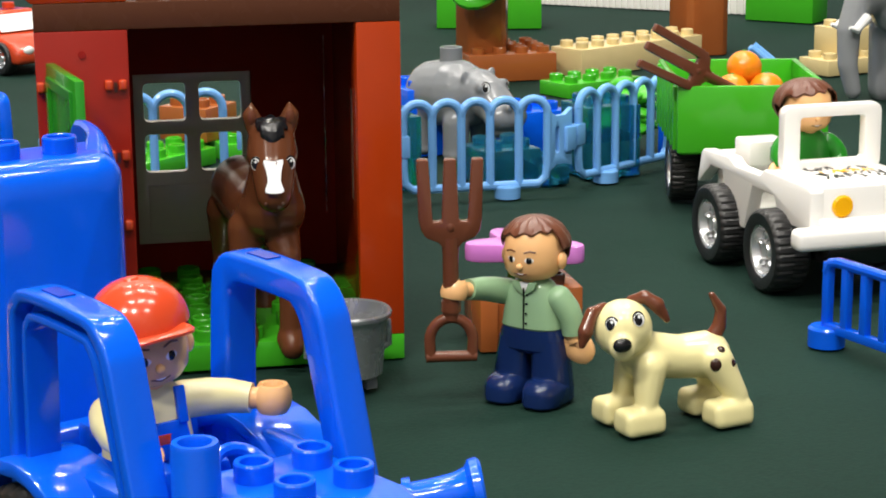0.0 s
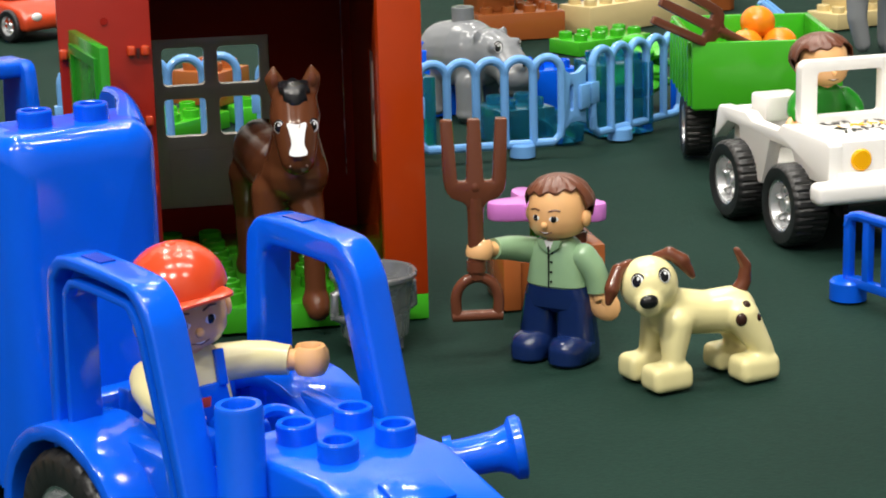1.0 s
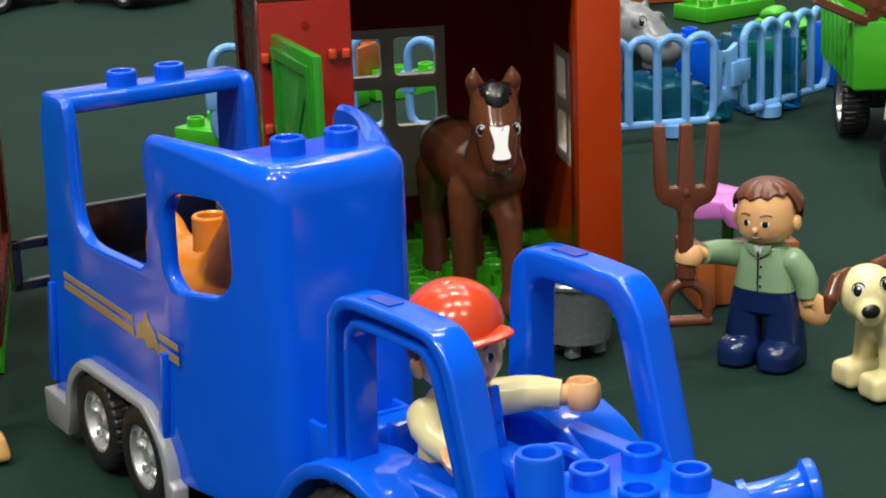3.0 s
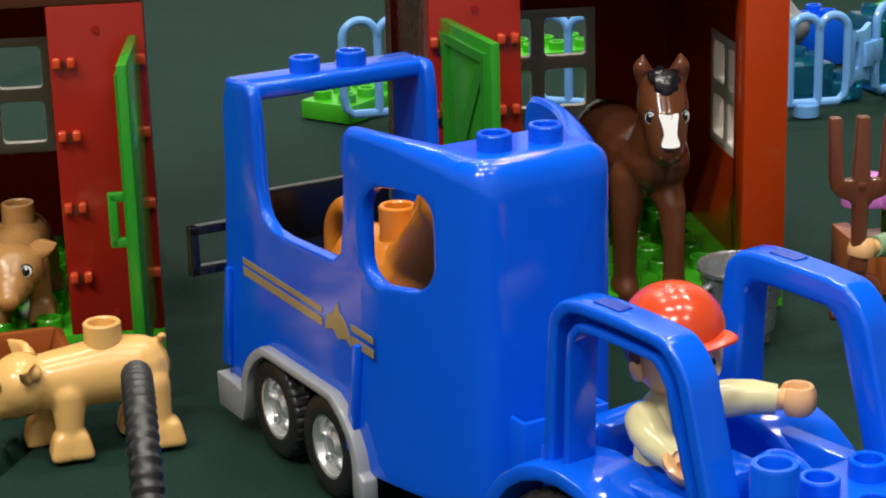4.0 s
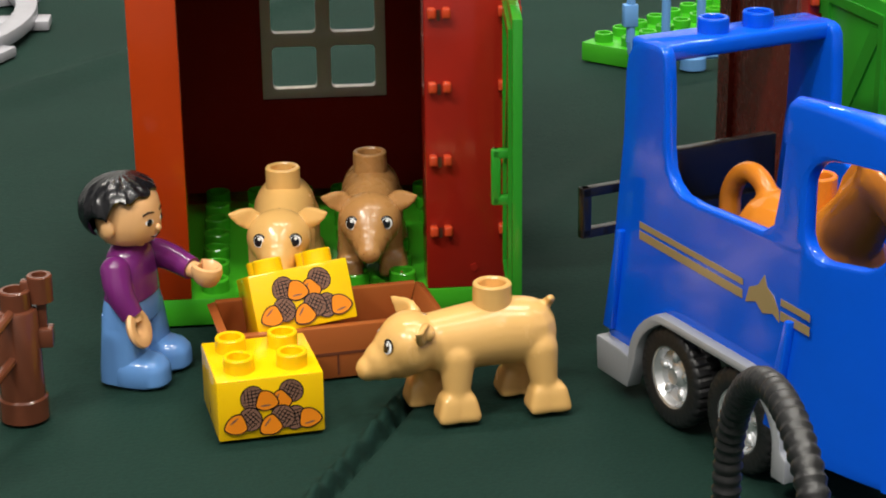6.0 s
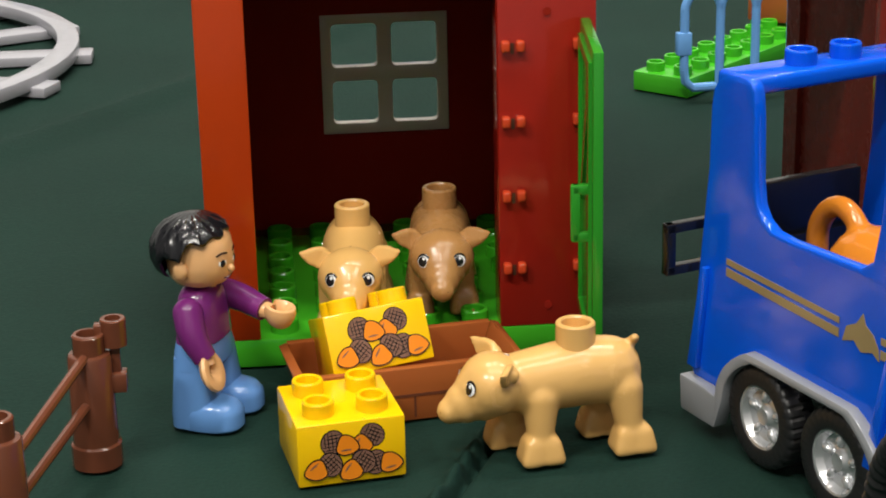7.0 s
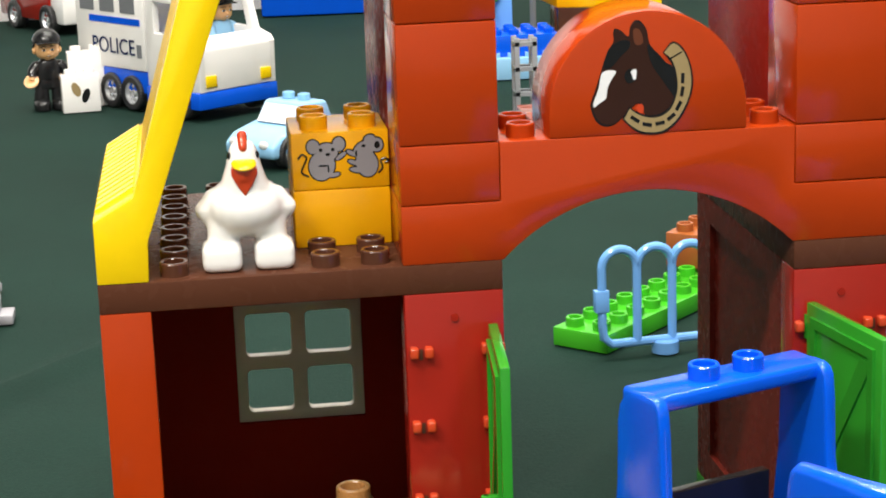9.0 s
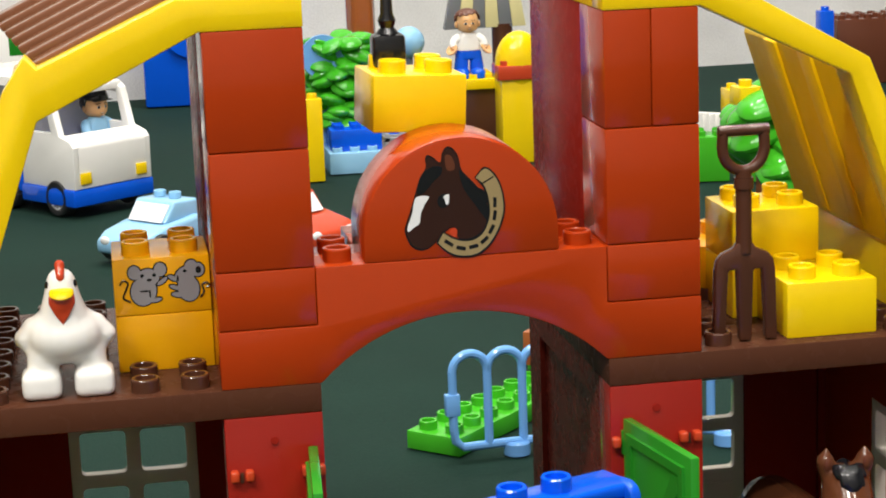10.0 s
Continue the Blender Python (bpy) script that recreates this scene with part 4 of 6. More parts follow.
for s in (-1, 1):
    bits += limb([(-2.2, s * 0.42, 2.6), (-2.5, s * 0.45, 1.5), (-2.3, s * 0.45, 0.5)], [0.5, 0.3, 0.32], 12)
    bits += limb([(-2.3, s * 0.45, 0.3), (-2.15, s * 0.45, 0.12)], [0.38, 0.3], 12)
    bits += limb([hd((1.42, s * 0.36, 5.15)), hd((1.44, s * 0.43, 5.4)), hd((1.46, s * 0.42, 5.65))], [0.22, 0.21, 0.07], 10)
    eye(horse, hd((2.2, s * 0.38, 4.47)), 0.115, (0.93, s * 0.45 - 0.17, 0.1))
    part("nostril", ball(hd((2.45, s * 0.18, 3.62)), (0.05, 0.06, 0.05), 10, 6), BROWN, horse)
    part("ear_inside", ball(hd((1.62, s * 0.42, 5.4)), (0.06, 0.1, 0.17), 10, 6), MIDBROWN, horse)
organic("body", bits, HORSE, horse, 0.06, 5)
organic("tail", limb([(-3.0, 0, 3.4), (-3.4, 0, 2.6), (-3.4, 0, 1.4)], [0.2, 0.3, 0.16], 12), BLACK, horse, 0.06, 3, "black tail")
mane_bits = limb([hd((1.6, 0, 5.24)), hd((1.3, 0, 5.24)), hd((0.95, 0, 4.9)), (0.65, 0, 4.2), (0.35, 0, 3.75)], [0.12, 0.17, 0.2, 0.2, 0.14], 12)
organic("mane", mane_bits, HAIRBLACK, horse, 0.045, 3, "black mane")


def brow_at(y, z):
    """Where the horse's forehead lies, height by height."""
    return 1.5 + math.sqrt(max(0.02, 0.555 ** 2 - y * y - (z - 4.84) ** 2)) + (0.14 * (4.84 - z) if z < 4.84 else 0.0)


locks = []
for dy, low in ((-0.3, 5.12), (-0.22, 4.98), (-0.15, 4.94), (-0.08, 4.76), (0.0, 4.66), (0.08, 4.74), (0.15, 4.92), (0.23, 4.96), (0.31, 5.12)):
    line = []
    for k in range(6):
        zz = 5.34 + (low - 5.34) * k / 5
        yy = dy * (0.75 + 0.3 * k / 5) + 0.02 * math.sin(k + 9 * dy)
        line.append(hd((brow_at(yy, zz) - 0.01, yy, zz)))
    locks.append(tube(line, [0.1, 0.1, 0.09, 0.075, 0.06, 0.03], 10))
organic("forelock", locks, HAIRBLACK, horse, 0.028, 2, "black pointed forelock")
face = [(-0.21, 4.56), (-0.17, 4.36), (-0.14, 4.14), (-0.2, 3.92), (0.0, 3.88), (0.2, 3.92), (0.14, 4.14), (0.17, 4.36), (0.21, 4.56), (0.0, 4.54)]
m = prism(curved(face, 3), -0.03, 0.03, "y")
for v in m.verts:
    z = v.co.z
    front = 2.61 - 0.19 * (z - 3.8) - 0.5 * max(0.0, z - 4.25) - 0.7 * v.co.x ** 2
    v.co = Vector(hd((front - v.co.y, v.co.x, z)))
part("blaze", m, EYEW, horse, "white printed blaze")

# spotted dog
dog = thing("toy_dog", 26.5, -5.85, 0, 4, "cream toy dog with brown ears, tail and dark spots", "toy dog")
bits = limb([(-0.55, 0, 1.5), (0.2, 0, 1.4), (0.85, 0, 1.4)], [0.5, 0.46, 0.5], 18)
bits += limb([(-0.6, 0, 1.6), (-0.95, -0.12, 2.05)], [0.42, 0.45], 14)
bits.append(ball((-1.08, -0.2, 2.16), (0.61, 0.58, 0.6), 24, 16))
bits += limb([(-1.2, -0.5, 1.95), (-1.28, -0.72, 1.9)], [0.36, 0.28], 14)
for lx, ly in ((-0.76, -0.5), (-0.92, 0.42), (1.18, -0.46), (1.02, 0.5)):
    bits += limb([(lx * 0.85 + (0.1 if lx < 0 else -0.1), ly * 0.7, 1.35), (lx + (0.1 if lx < 0 else 0.16), ly, 0.6)], [0.38, 0.24], 14)
    paw = box((-0.5, -0.37, 0.0), (0.46, 0.37, 0.54), 0.14, 3)
    for v in paw.verts:
        v.co.y *= 1.0 - 0.25 * v.co.z
    bits.append(moved(paw, lx - 0.02, ly, 0, 0, 0, 12))
organic("body", bits, CREAM, dog, 0.055, 4)
part("nose", ball((-1.36, -0.95, 2.02), (0.2, 0.12, 0.15), 16, 10), BLACK, dog, "shiny black nose")
for p, way in (((-1.46, -0.58, 2.36), (-0.55, -0.75, 0.25)), ((-0.93, -0.70, 2.46), (0.2, -0.95, 0.35))):
    eye(dog, p, 0.13, way, 1.15)
organic("ear", limb([(-1.42, 0.0, 2.58), (-1.72, -0.12, 2.5), (-1.9, -0.25, 2.15), (-1.98, -0.28, 1.88)], [0.11, 0.15, 0.17, 0.08], 10), MIDBROWN, dog, 0.045, 3, "brown ear")
organic("ear", limb([(-0.85, 0.0, 2.68), (-0.6, -0.12, 2.76), (-0.36, -0.22, 2.6), (-0.16, -0.28, 2.28)], [0.11, 0.15, 0.17, 0.08], 10), MIDBROWN, dog, 0.045, 3, "brown ear")
organic("tail", limb([(0.92, 0.0, 1.7), (1.1, 0.0, 1.98), (1.13, 0.0, 2.32), (0.92, 0.0, 2.66)], [0.19, 0.16, 0.13, 0.08], 10), MIDBROWN, dog, 0.045, 3, "brown tail")
for p, r in (((0.81, -0.60, 1.34), 0.15), ((0.93, -0.50, 1.6), 0.10), ((1.14, -0.54, 1.32), 0.11), ((-0.62, -0.03, 0.98), 0.12)):
    part("spot", ball(p, (r, 0.1, r * 1.05), 14, 8), PRINTBROWN, dog, "dark brown spot")

# hen on the loft
hen = thing("toy_hen", 2.98, 0.7, 8.4, 0, "white toy hen with red comb standing on the loft", "toy hen")
bits = [ball((0, 0.1, 1.25), (0.78, 0.7, 0.62), 20, 14)]
bits += limb([(0, 0, 1.5), (0, -0.1, 2.1), (0, -0.12, 2.35)], [0.55, 0.36, 0.3], 18)
for s in (-1, 1):
    bits += limb([(s * 0.62, 0.1, 1.42), (s * 0.8, 0.1, 1.2), (s * 0.66, 0.1, 0.85)], [0.22, 0.22, 0.12], 12)
    bits += limb([(s * 0.42, 0.05, 0.95), (s * 0.52, 0.0, 0.45)], [0.36, 0.3], 12)
    bits.append(box((s * 0.52 - 0.4, -0.42, 0.0), (s * 0.52 + 0.4, 0.4, 0.58), 0.14))
organic("body", bits, WHITE, hen, 0.055, 4)
organic("comb", limb([(0, -0.35, 2.5), (0, -0.2, 2.72), (0, 0.05, 2.65)], [0.09, 0.11, 0.09], 10), CAPRED, hen, 0.04, 2, "red comb")
part("beak", moved(ball((0, 0, 0), (0.25, 0.3, 0.09), 16, 10), 0, -0.42, 2.2, 14), YELLOW, hen, "yellow beak")
organic("wattle", [prism([(-0.25, 2.16), (0.25, 2.16), (0.26, 2.0), (0.14, 1.76), (0.0, 1.56), (-0.14, 1.76), (-0.26, 2.0)], -0.54, -0.3, "y"), ball((0, -0.46, 1.98), (0.2, 0.13, 0.2), 14, 8)], CAPRED, hen, 0.035, 3, "red wattle")
for s in (-1, 1):
    part("eye", ball((s * 0.27, -0.22, 2.33), (0.05, 0.07, 0.08), 10, 6), BLACK, hen)

# foal in the trailer
foal = thing("toy_foal", 12.42, -7.05, 1.85, 21.8, "orange toy foal standing inside the trailer", "toy foal")
bits = limb([(0, 1.15, 1.72), (0, 0.35, 1.7), (0, -0.5, 1.78)], [0.9, 0.95, 0.92], 20)
bits += limb([(0, -0.45, 2.0), (0, -1.1, 2.85), (0, -1.6, 3.55)], [0.72, 0.56, 0.46], 16)
bits += limb([(0, -1.6, 3.6), (0, -2.1, 3.3), (0, -2.45, 2.9)], [0.5, 0.42, 0.34], 16)
for side in (-1, 1):
    bits += limb([(side * 0.28, -1.45, 3.95), (side * 0.32, -1.4, 4.35)], [0.17, 0.06], 10)
bits += limb([(0, -0.55, 2.65), (0, -0.85, 3.35), (0, -1.25, 3.95)], [0.2, 0.24, 0.2], 10)
bits += limb([(0, y, z) for y, z in curved([(1.35, 2.2), (1.75, 2.62), (2.15, 2.72), (2.52, 2.52), (2.75, 2.12), (2.74, 1.6)], 4, False)], [0.2 + 0.001 * k for k in range(21)], 14)
for lx in (-0.4, 0.4):
    for ly in (1.2, -0.5):
        bits += limb([(lx, ly, 1.4), (lx, ly, 0.25)], [0.34, 0.27], 12)
        bits.append(ball((lx, ly, 0.15), (0.3, 0.3, 0.15), 12, 8))
organic("body", bits, FOALORANGE, foal, 0.06, 5)
top_stud(foal, 0, 0.15, 2.72, FOALORANGE, 0.35, 0.5)


# ---- dolls: plain shapes ----
def oval_rows(rows, n=28, p=2.6):
    """A rounded solid from rows (z, centre x, centre y, half width, half depth)."""
    rings = []
    for z, cx, cy, rx, ry in rows:
        ring = []
        for k in range(n):
            a = 2 * math.pi * k / n
            c, q = math.cos(a), math.sin(a)
            ring.append((cx + rx * math.copysign(abs(c) ** (2 / p), c), cy + ry * math.copysign(abs(q) ** (2 / p), q), z))
        rings.append(ring)
    return skinned(rings)


def doll_hair(fringe, sides, nape, full=1.0):
    """A moulded head of hair, open over the face, with combed ridges."""
    bm = bmesh.new()
    rows, n, m = [], 72, 18
    for i in range(m + 1):
        row = []
        for k in range(n):
            az = 2 * math.pi * k / n
            # az 0 looks forward; the rim runs from the fringe over the ears to the nape
            f = 0.5 - 0.5 * math.cos(az)
            c = math.cos(az)
            if c > 0.35:
                rim = fringe + 9 * math.sin(az) + 3.5 * math.sin(11 * az + 0.7)
            elif c > 0.12:
                rim = sides - 14 + (fringe + 9 * math.sin(az) - sides + 14) * (c - 0.12) / 0.23
            elif c > -0.32:
                rim = sides
            else:
                rim = nape + (sides - nape) * max(0.0, (c + 0.5) / 0.18)
            el = math.radians(90 + (rim - 90) * i / m)
            out = 1.0 + (0.020 * math.sin(15 * az + 5.0 * el) + 0.012 * math.sin(31 * az - 4.0 * el)) * math.cos(el) * min(1.0, i / 4)
            if i == m:
                out *= 0.95
            x = 0.79 * full * out * math.cos(el) * math.sin(az)
            y = 0.1 * full - (0.80 + (0.02 + 0.35 * (full - 1.0)) * f) * out * math.cos(el) * math.cos(az)
            z = 3.46 + 0.69 * out * math.sin(el)
            row.append((x, y, z))
        rows.append(row)
    top = bm.verts.new((0, 0.1, 3.46 + 0.69))
    vs = [[bm.verts.new(p) for p in row] for row in rows[1:]]
    for k in range(n):
        bm.faces.new((top, vs[0][k], vs[0][(k + 1) % n]))
    for a, b in zip(vs, vs[1:]):
        for k in range(n):
            bm.faces.new((a[k], b[k], b[(k + 1) % n], a[(k + 1) % n]))
    return bm


def doll(name, x, y, z, rz, mats, label, arms, sit=False, hat=None, head_turn=0.0, group="dolls", bib=None, buttons=False, full=1.0, tilt=0.0, grow=1.0):
    """One plain moulded figure facing -y: hair, skin, top, trousers; eye white and dark come last."""
    hair, skin, top, legs = range(4)
    mats = [*mats, EYEW, BLACK]
    white, dark = len(mats) - 2, len(mats) - 1
    bits = []
    if sit:
        for s in (-1, 1):
            bits.append((box((s * 0.42 - 0.36, -1.2, 1.1), (s * 0.42 + 0.36, 0.4, 1.72), 0.16), legs))
    else:
        bits.append((oval_rows([(1.08, 0, 0.06, 0.7, 0.38), (1.18, 0, 0.05, 0.82, 0.45), (1.5, 0, 0.04, 0.78, 0.45), (1.72, 0, 0.04, 0.7, 0.42)]), legs))
        for s in (-1, 1):
            bits.append((oval_rows([(1.4, s * 0.42, 0.04, 0.36, 0.38), (1.1, s * 0.44, 0.03, 0.38, 0.40), (0.7, s * 0.47, 0.02, 0.41, 0.43), (0.3, s * 0.48, 0.02, 0.44, 0.46), (0.03, s * 0.48, 0.02, 0.44, 0.46)], 24, 3.0), legs))
            bits.append((oval_rows([(0.0, s * 0.48, -0.22, 0.42, 0.66), (0.05, s * 0.48, -0.22, 0.45, 0.70), (0.3, s * 0.48, -0.22, 0.45, 0.70), (0.42, s * 0.48, -0.22, 0.43, 0.67), (0.53, s * 0.48, -0.2, 0.36, 0.58), (0.6, s * 0.48, -0.18, 0.22, 0.4)], 28, 2.5), legs))
    torso = [(1.62, 0, 0.02, 0.66, 0.40), (1.68, 0, 0.02, 0.73, 0.44), (2.0, 0, 0.02, 0.68, 0.43), (2.35, 0, 0.02, 0.62, 0.41), (2.58, 0, 0.02, 0.54, 0.37), (2.7, 0, 0.02, 0.42, 0.31), (2.76, 0, 0.02, 0.3, 0.24)]
    bits.append((oval_rows(torso), top))
    front = lambda h: -0.42 + 0.045 * max(0.0, h - 2.0) / 0.4
    if bib is not None:
        bits.append((prism([(-0.55, 1.6), (0.55, 1.6), (0.42, 2.2), (-0.42, 2.2)], -0.45, -0.3, "y", 0.03), bib))
        bits.append((prism([(-0.14, 1.86), (0.12, 1.86), (0.14, 2.02), (-0.14, 2.02)], -0.46, -0.4, "y", 0.01), hat))
        for s in (-1, 1):
            bits.append((moved(box((-0.08, -0.05, -0.28), (0.08, 0.05, 0.28), 0.02), s * 0.36, -0.38, 2.42, -12), bib))
    if buttons:
        bits.append((prism([(-0.012, 1.66), (0.012, 1.66), (0.012, 2.6), (-0.012, 2.6)], -0.45, -0.38, "y"), dark))
        bits.append((prism([(0.0, 2.48), (0.16, 2.72), (-0.16, 2.72)], -0.41, -0.3, "y", 0.01), white))
        for bz in (1.8, 2.02, 2.24, 2.44):
            bits.append((ball((0.06, front(bz) - 0.012, bz), (0.03, 0.02, 0.03), 10, 6), dark))
        for s in (-1, 1):
            bits.append((moved(prism([(0.0, 2.42), (s * 0.26, 2.58), (s * 0.3, 2.74), (s * 0.12, 2.74)], -0.44, -0.34, "y", 0.015), 0, 0.01, 0), top))
    bits.append((lathe([(0.3, 2.66), (0.28, 2.9)], 16), skin))
    head = []
    head.append((lathe([(0.0, 2.72), (0.3, 2.74), (0.51, 2.83), (0.62, 2.98), (0.655, 3.22), (0.65, 3.45), (0.6, 3.7), (0.45, 3.92), (0.2, 4.02), (0, 4.03)], 32), skin))
    head.append((ball((0, -0.655, 3.12), (0.075, 0.08, 0.08), 12, 8), skin))
    for s in (-1, 1):
        head.append((ball((s * 0.69, 0.05, 3.2), (0.1, 0.15, 0.19), 14, 10), skin))
        turn = pose(0, 0, 0, 0, 0, s * 21)
        for size, slot, lift in (((0.125, 0.05, 0.085), white, 0.0), ((0.082, 0.05, 0.082), dark, 0.012)):
            bits_eye = ball((-s * 0.015, -0.618 - lift, 3.27), size, 16, 10)
            bmesh.ops.transform(bits_eye, matrix=turn, verts=bits_eye.verts)
            head.append((bits_eye, slot))
        brow = tube([(-0.13, -0.64, 3.44), (0.0, -0.65, 3.48), (0.13, -0.64, 3.455)], 0.018, 6)
        bmesh.ops.transform(brow, matrix=turn, verts=brow.verts)
        head.append((brow, hair))
    head.append((tube([(-0.15, -0.59, 2.965), (0.0, -0.6, 2.92), (0.15, -0.59, 2.965)], 0.014, 6), hair))
    head.append((ball((0, -0.575, 2.95), (0.12, 0.035, 0.028), 12, 8), white))
    if hat is None:
        head.append((doll_hair(30, -1, -46, full), hair))
    else:
        crown = ball((0, 0.08, 3.66), (0.77, 0.81, 0.7), 40, 30)
        bmesh.ops.delete(crown, geom=[v for v in crown.verts if v.co.z < 3.6], context="VERTS")
        head.append((crown, hat))
        head.append((doll_hair(40, -22, -38), hair))
        for bm in (head[-1][0],):
            bmesh.ops.scale(bm, vec=(0.95, 0.95, 0.9), space=Matrix.Translation((0, -0.1, -3.4)), verts=bm.verts)
        brim = oval_rows([(0.0, 0, 0, 0.56, 0.3), (0.02, 0, 0, 0.6, 0.34), (0.06, 0, 0, 0.6, 0.34), (0.08, 0, 0, 0.56, 0.3)], 32, 2.2)
        for v in brim.verts:
            v.co.z -= 0.22 * v.co.x ** 2
        head.append((moved(brim, 0, -0.68, 3.66, 2), hat))
        head.append((ball((0, 0.08, 4.35), (0.12, 0.12, 0.04), 10, 6), hat))
    for bm, slot in head:
        bmesh.ops.transform(bm, matrix=pose(0, 0, 3.2, 0, tilt, 0) @ pose(0, 0, -3.2, 0, 0, head_turn), verts=bm.verts)
        bits.append((bm, slot))
    for s, (hx, hy, hz) in zip((-1, 1), arms):
        sh = Vector((s * 0.64, 0.02, 2.34))
        end = Vector((hx, hy, hz))
        elbow = sh.lerp(end, 0.45) + Vector((s * 0.1, 0.03, 0.02))
        wrist = sh.lerp(end, 0.76)
        bits.append((ball(sh, 0.3, 16, 12), top))
        bits.append((tube([sh, sh.lerp(elbow, 0.5) + Vector((s * 0.04, 0, 0.01)), elbow, wrist], [0.3, 0.29, 0.27, 0.235], 18), top))
        d = (end - sh).normalized()
        bits.append((tube([wrist - d * 0.04, wrist + d * 0.16], 0.17, 14), skin))
        grip = d.cross(Vector((0, 0, 1))).normalized() if abs(d.z) < 0.8 else Vector((1, 0, 0))
        ring = []
        for k in range(15):
            a = math.radians(28 + 304 * k / 14)
            ring.append(tuple(end + 0.2 * (math.cos(a) * d + math.sin(a) * grip) * -1))
        bits.append((tube(ring, 0.1, 10, flat=2.3), skin))
    ob = part(name, joined(*bits), mats)
    ob.matrix_basis = spot(x, y, z, 0, 0, rz) @ Matrix.Scale(grow, 4)
    return tagged(ob, label, "doll", group)


doll("toy_farmer", 24.2, -3.5, 0, -43, [HAIRBROWN, FLESH, SAGE, NAVY], "plain toy farmer in sage shirt holding a brown fork", ((-1.18, -1.38, 2.64), (1.06, 0.1, 1.3)), head_turn=2, buttons=True, grow=0.965)
doll("toy_farmer", -0.05, -2.25, 0, 66, [HAIRBLACK, FLESH, PURPLE, DENIM], "plain toy farmer in purple top and light blue trousers", ((-0.8, -0.45, 1.25), (0.5, -1.38, 2.02)), head_turn=-4, full=1.12)
doll("toy_driver", 15.55, -14.66, 1.48, 26, [HAIRBROWN, FLESH, CREAM, BLUE, CAPRED], "plain toy driver in red cap seated on the tractor", ((-0.62, -0.85, 1.85), (1.78, -0.7, 2.32)), True, 4, -10, bib=3, tilt=-8)


def fork(x, y, z, rx, ry, rz, mat, label, tall=4.4):
    """A toy hay fork with its grip at the origin and tines up z."""
    ob = thing("toy_fork", x, y, z, rz, label, "toy fork", "toy forks", rx=rx, ry=ry)
    grip = [(-0.44, 0, 0.1)] + [(-0.46 * math.cos(math.pi * k / 12), 0, 0.48 + 0.5 * math.sin(math.pi * k / 12)) for k in range(13)] + [(0.44, 0, 0.1)]
    part("grip", joined(tube(grip, 0.12, 12), tube([(-0.54, 0, 0.13), (0.54, 0, 0.13)], 0.125, 12)), mat, ob)
    part("shaft", joined(tube([(0, 0, 0.95), (0, 0, 2.7)], 0.17, 14), tube([(0, 0, 1.12), (0, 0, 1.35)], 0.21, 14), tube([(0, 0, 2.4), (0, 0, 2.72)], 0.18, 12)), mat, ob)
    head_line = [(-0.17, 2.5), (0.17, 2.5), (0.24, 2.62), (0.5, 2.72), (0.62, 2.88), (0.66, 3.1), (0.7, tall), (0.45, tall), (0.37, 3.08), (0.18, 3.08), (0.13, tall), (-0.13, tall), (-0.18, 3.08), (-0.37, 3.08), (-0.45, tall), (-0.7, tall), (-0.66, 3.1), (-0.62, 2.88), (-0.5, 2.72), (-0.24, 2.62)]
    part("fork_head", prism(head_line, -0.13, 0.13, "y", 0.05), mat, ob)
    part("boss", ball((0, -0.1, 2.95), (0.12, 0.06, 0.12), 10, 6), mat, ob)
    return ob


fork(22.36, -3.75, 0.96, 0, 0, -6, MIDBROWN, "reddish-brown toy hay fork held upright by the farmer")
fork(17.1, 0.55, 13.05, 180, 0, 0, BROWN, "dark brown toy fork standing tines down on the loft", 4.62)

# ---- trough and acorn bricks ----
trough = thing("toy_trough", 3.75, -2.1, 0, 9, "orange-brown toy feeding trough with planked sides", "toy trough")
for s in (-1, 1):
    part("long_side", prism([(-1.75, 0.0), (1.75, 0.0), (2.1, 1.1), (-2.1, 1.1)], s * 0.98 - 0.1, s * 0.98 + 0.1, "y", 0.03), RUST, trough)
    part("end_side", moved(box((-0.09, -0.95, 0.0), (0.09, 0.95, 1.14), 0.02), s * 1.84, 0, 0, 0, s * 18, 0), RUST, trough)
    part("groove", box((-1.85, s * 1.06, 0.5), (1.85, s * 1.09, 0.56), 0), MIDBROWN, trough)
part("bottom", box((-1.75, -0.95, 0.0), (1.75, 0.95, 0.15), 0.02), RUST, trough)
for k in range(3):
    part("groove", box((-0.9 + 0.9 * k, -1.1, 0.08), (-0.86 + 0.9 * k, -1.07, 0.5), 0), MIDBROWN, trough)


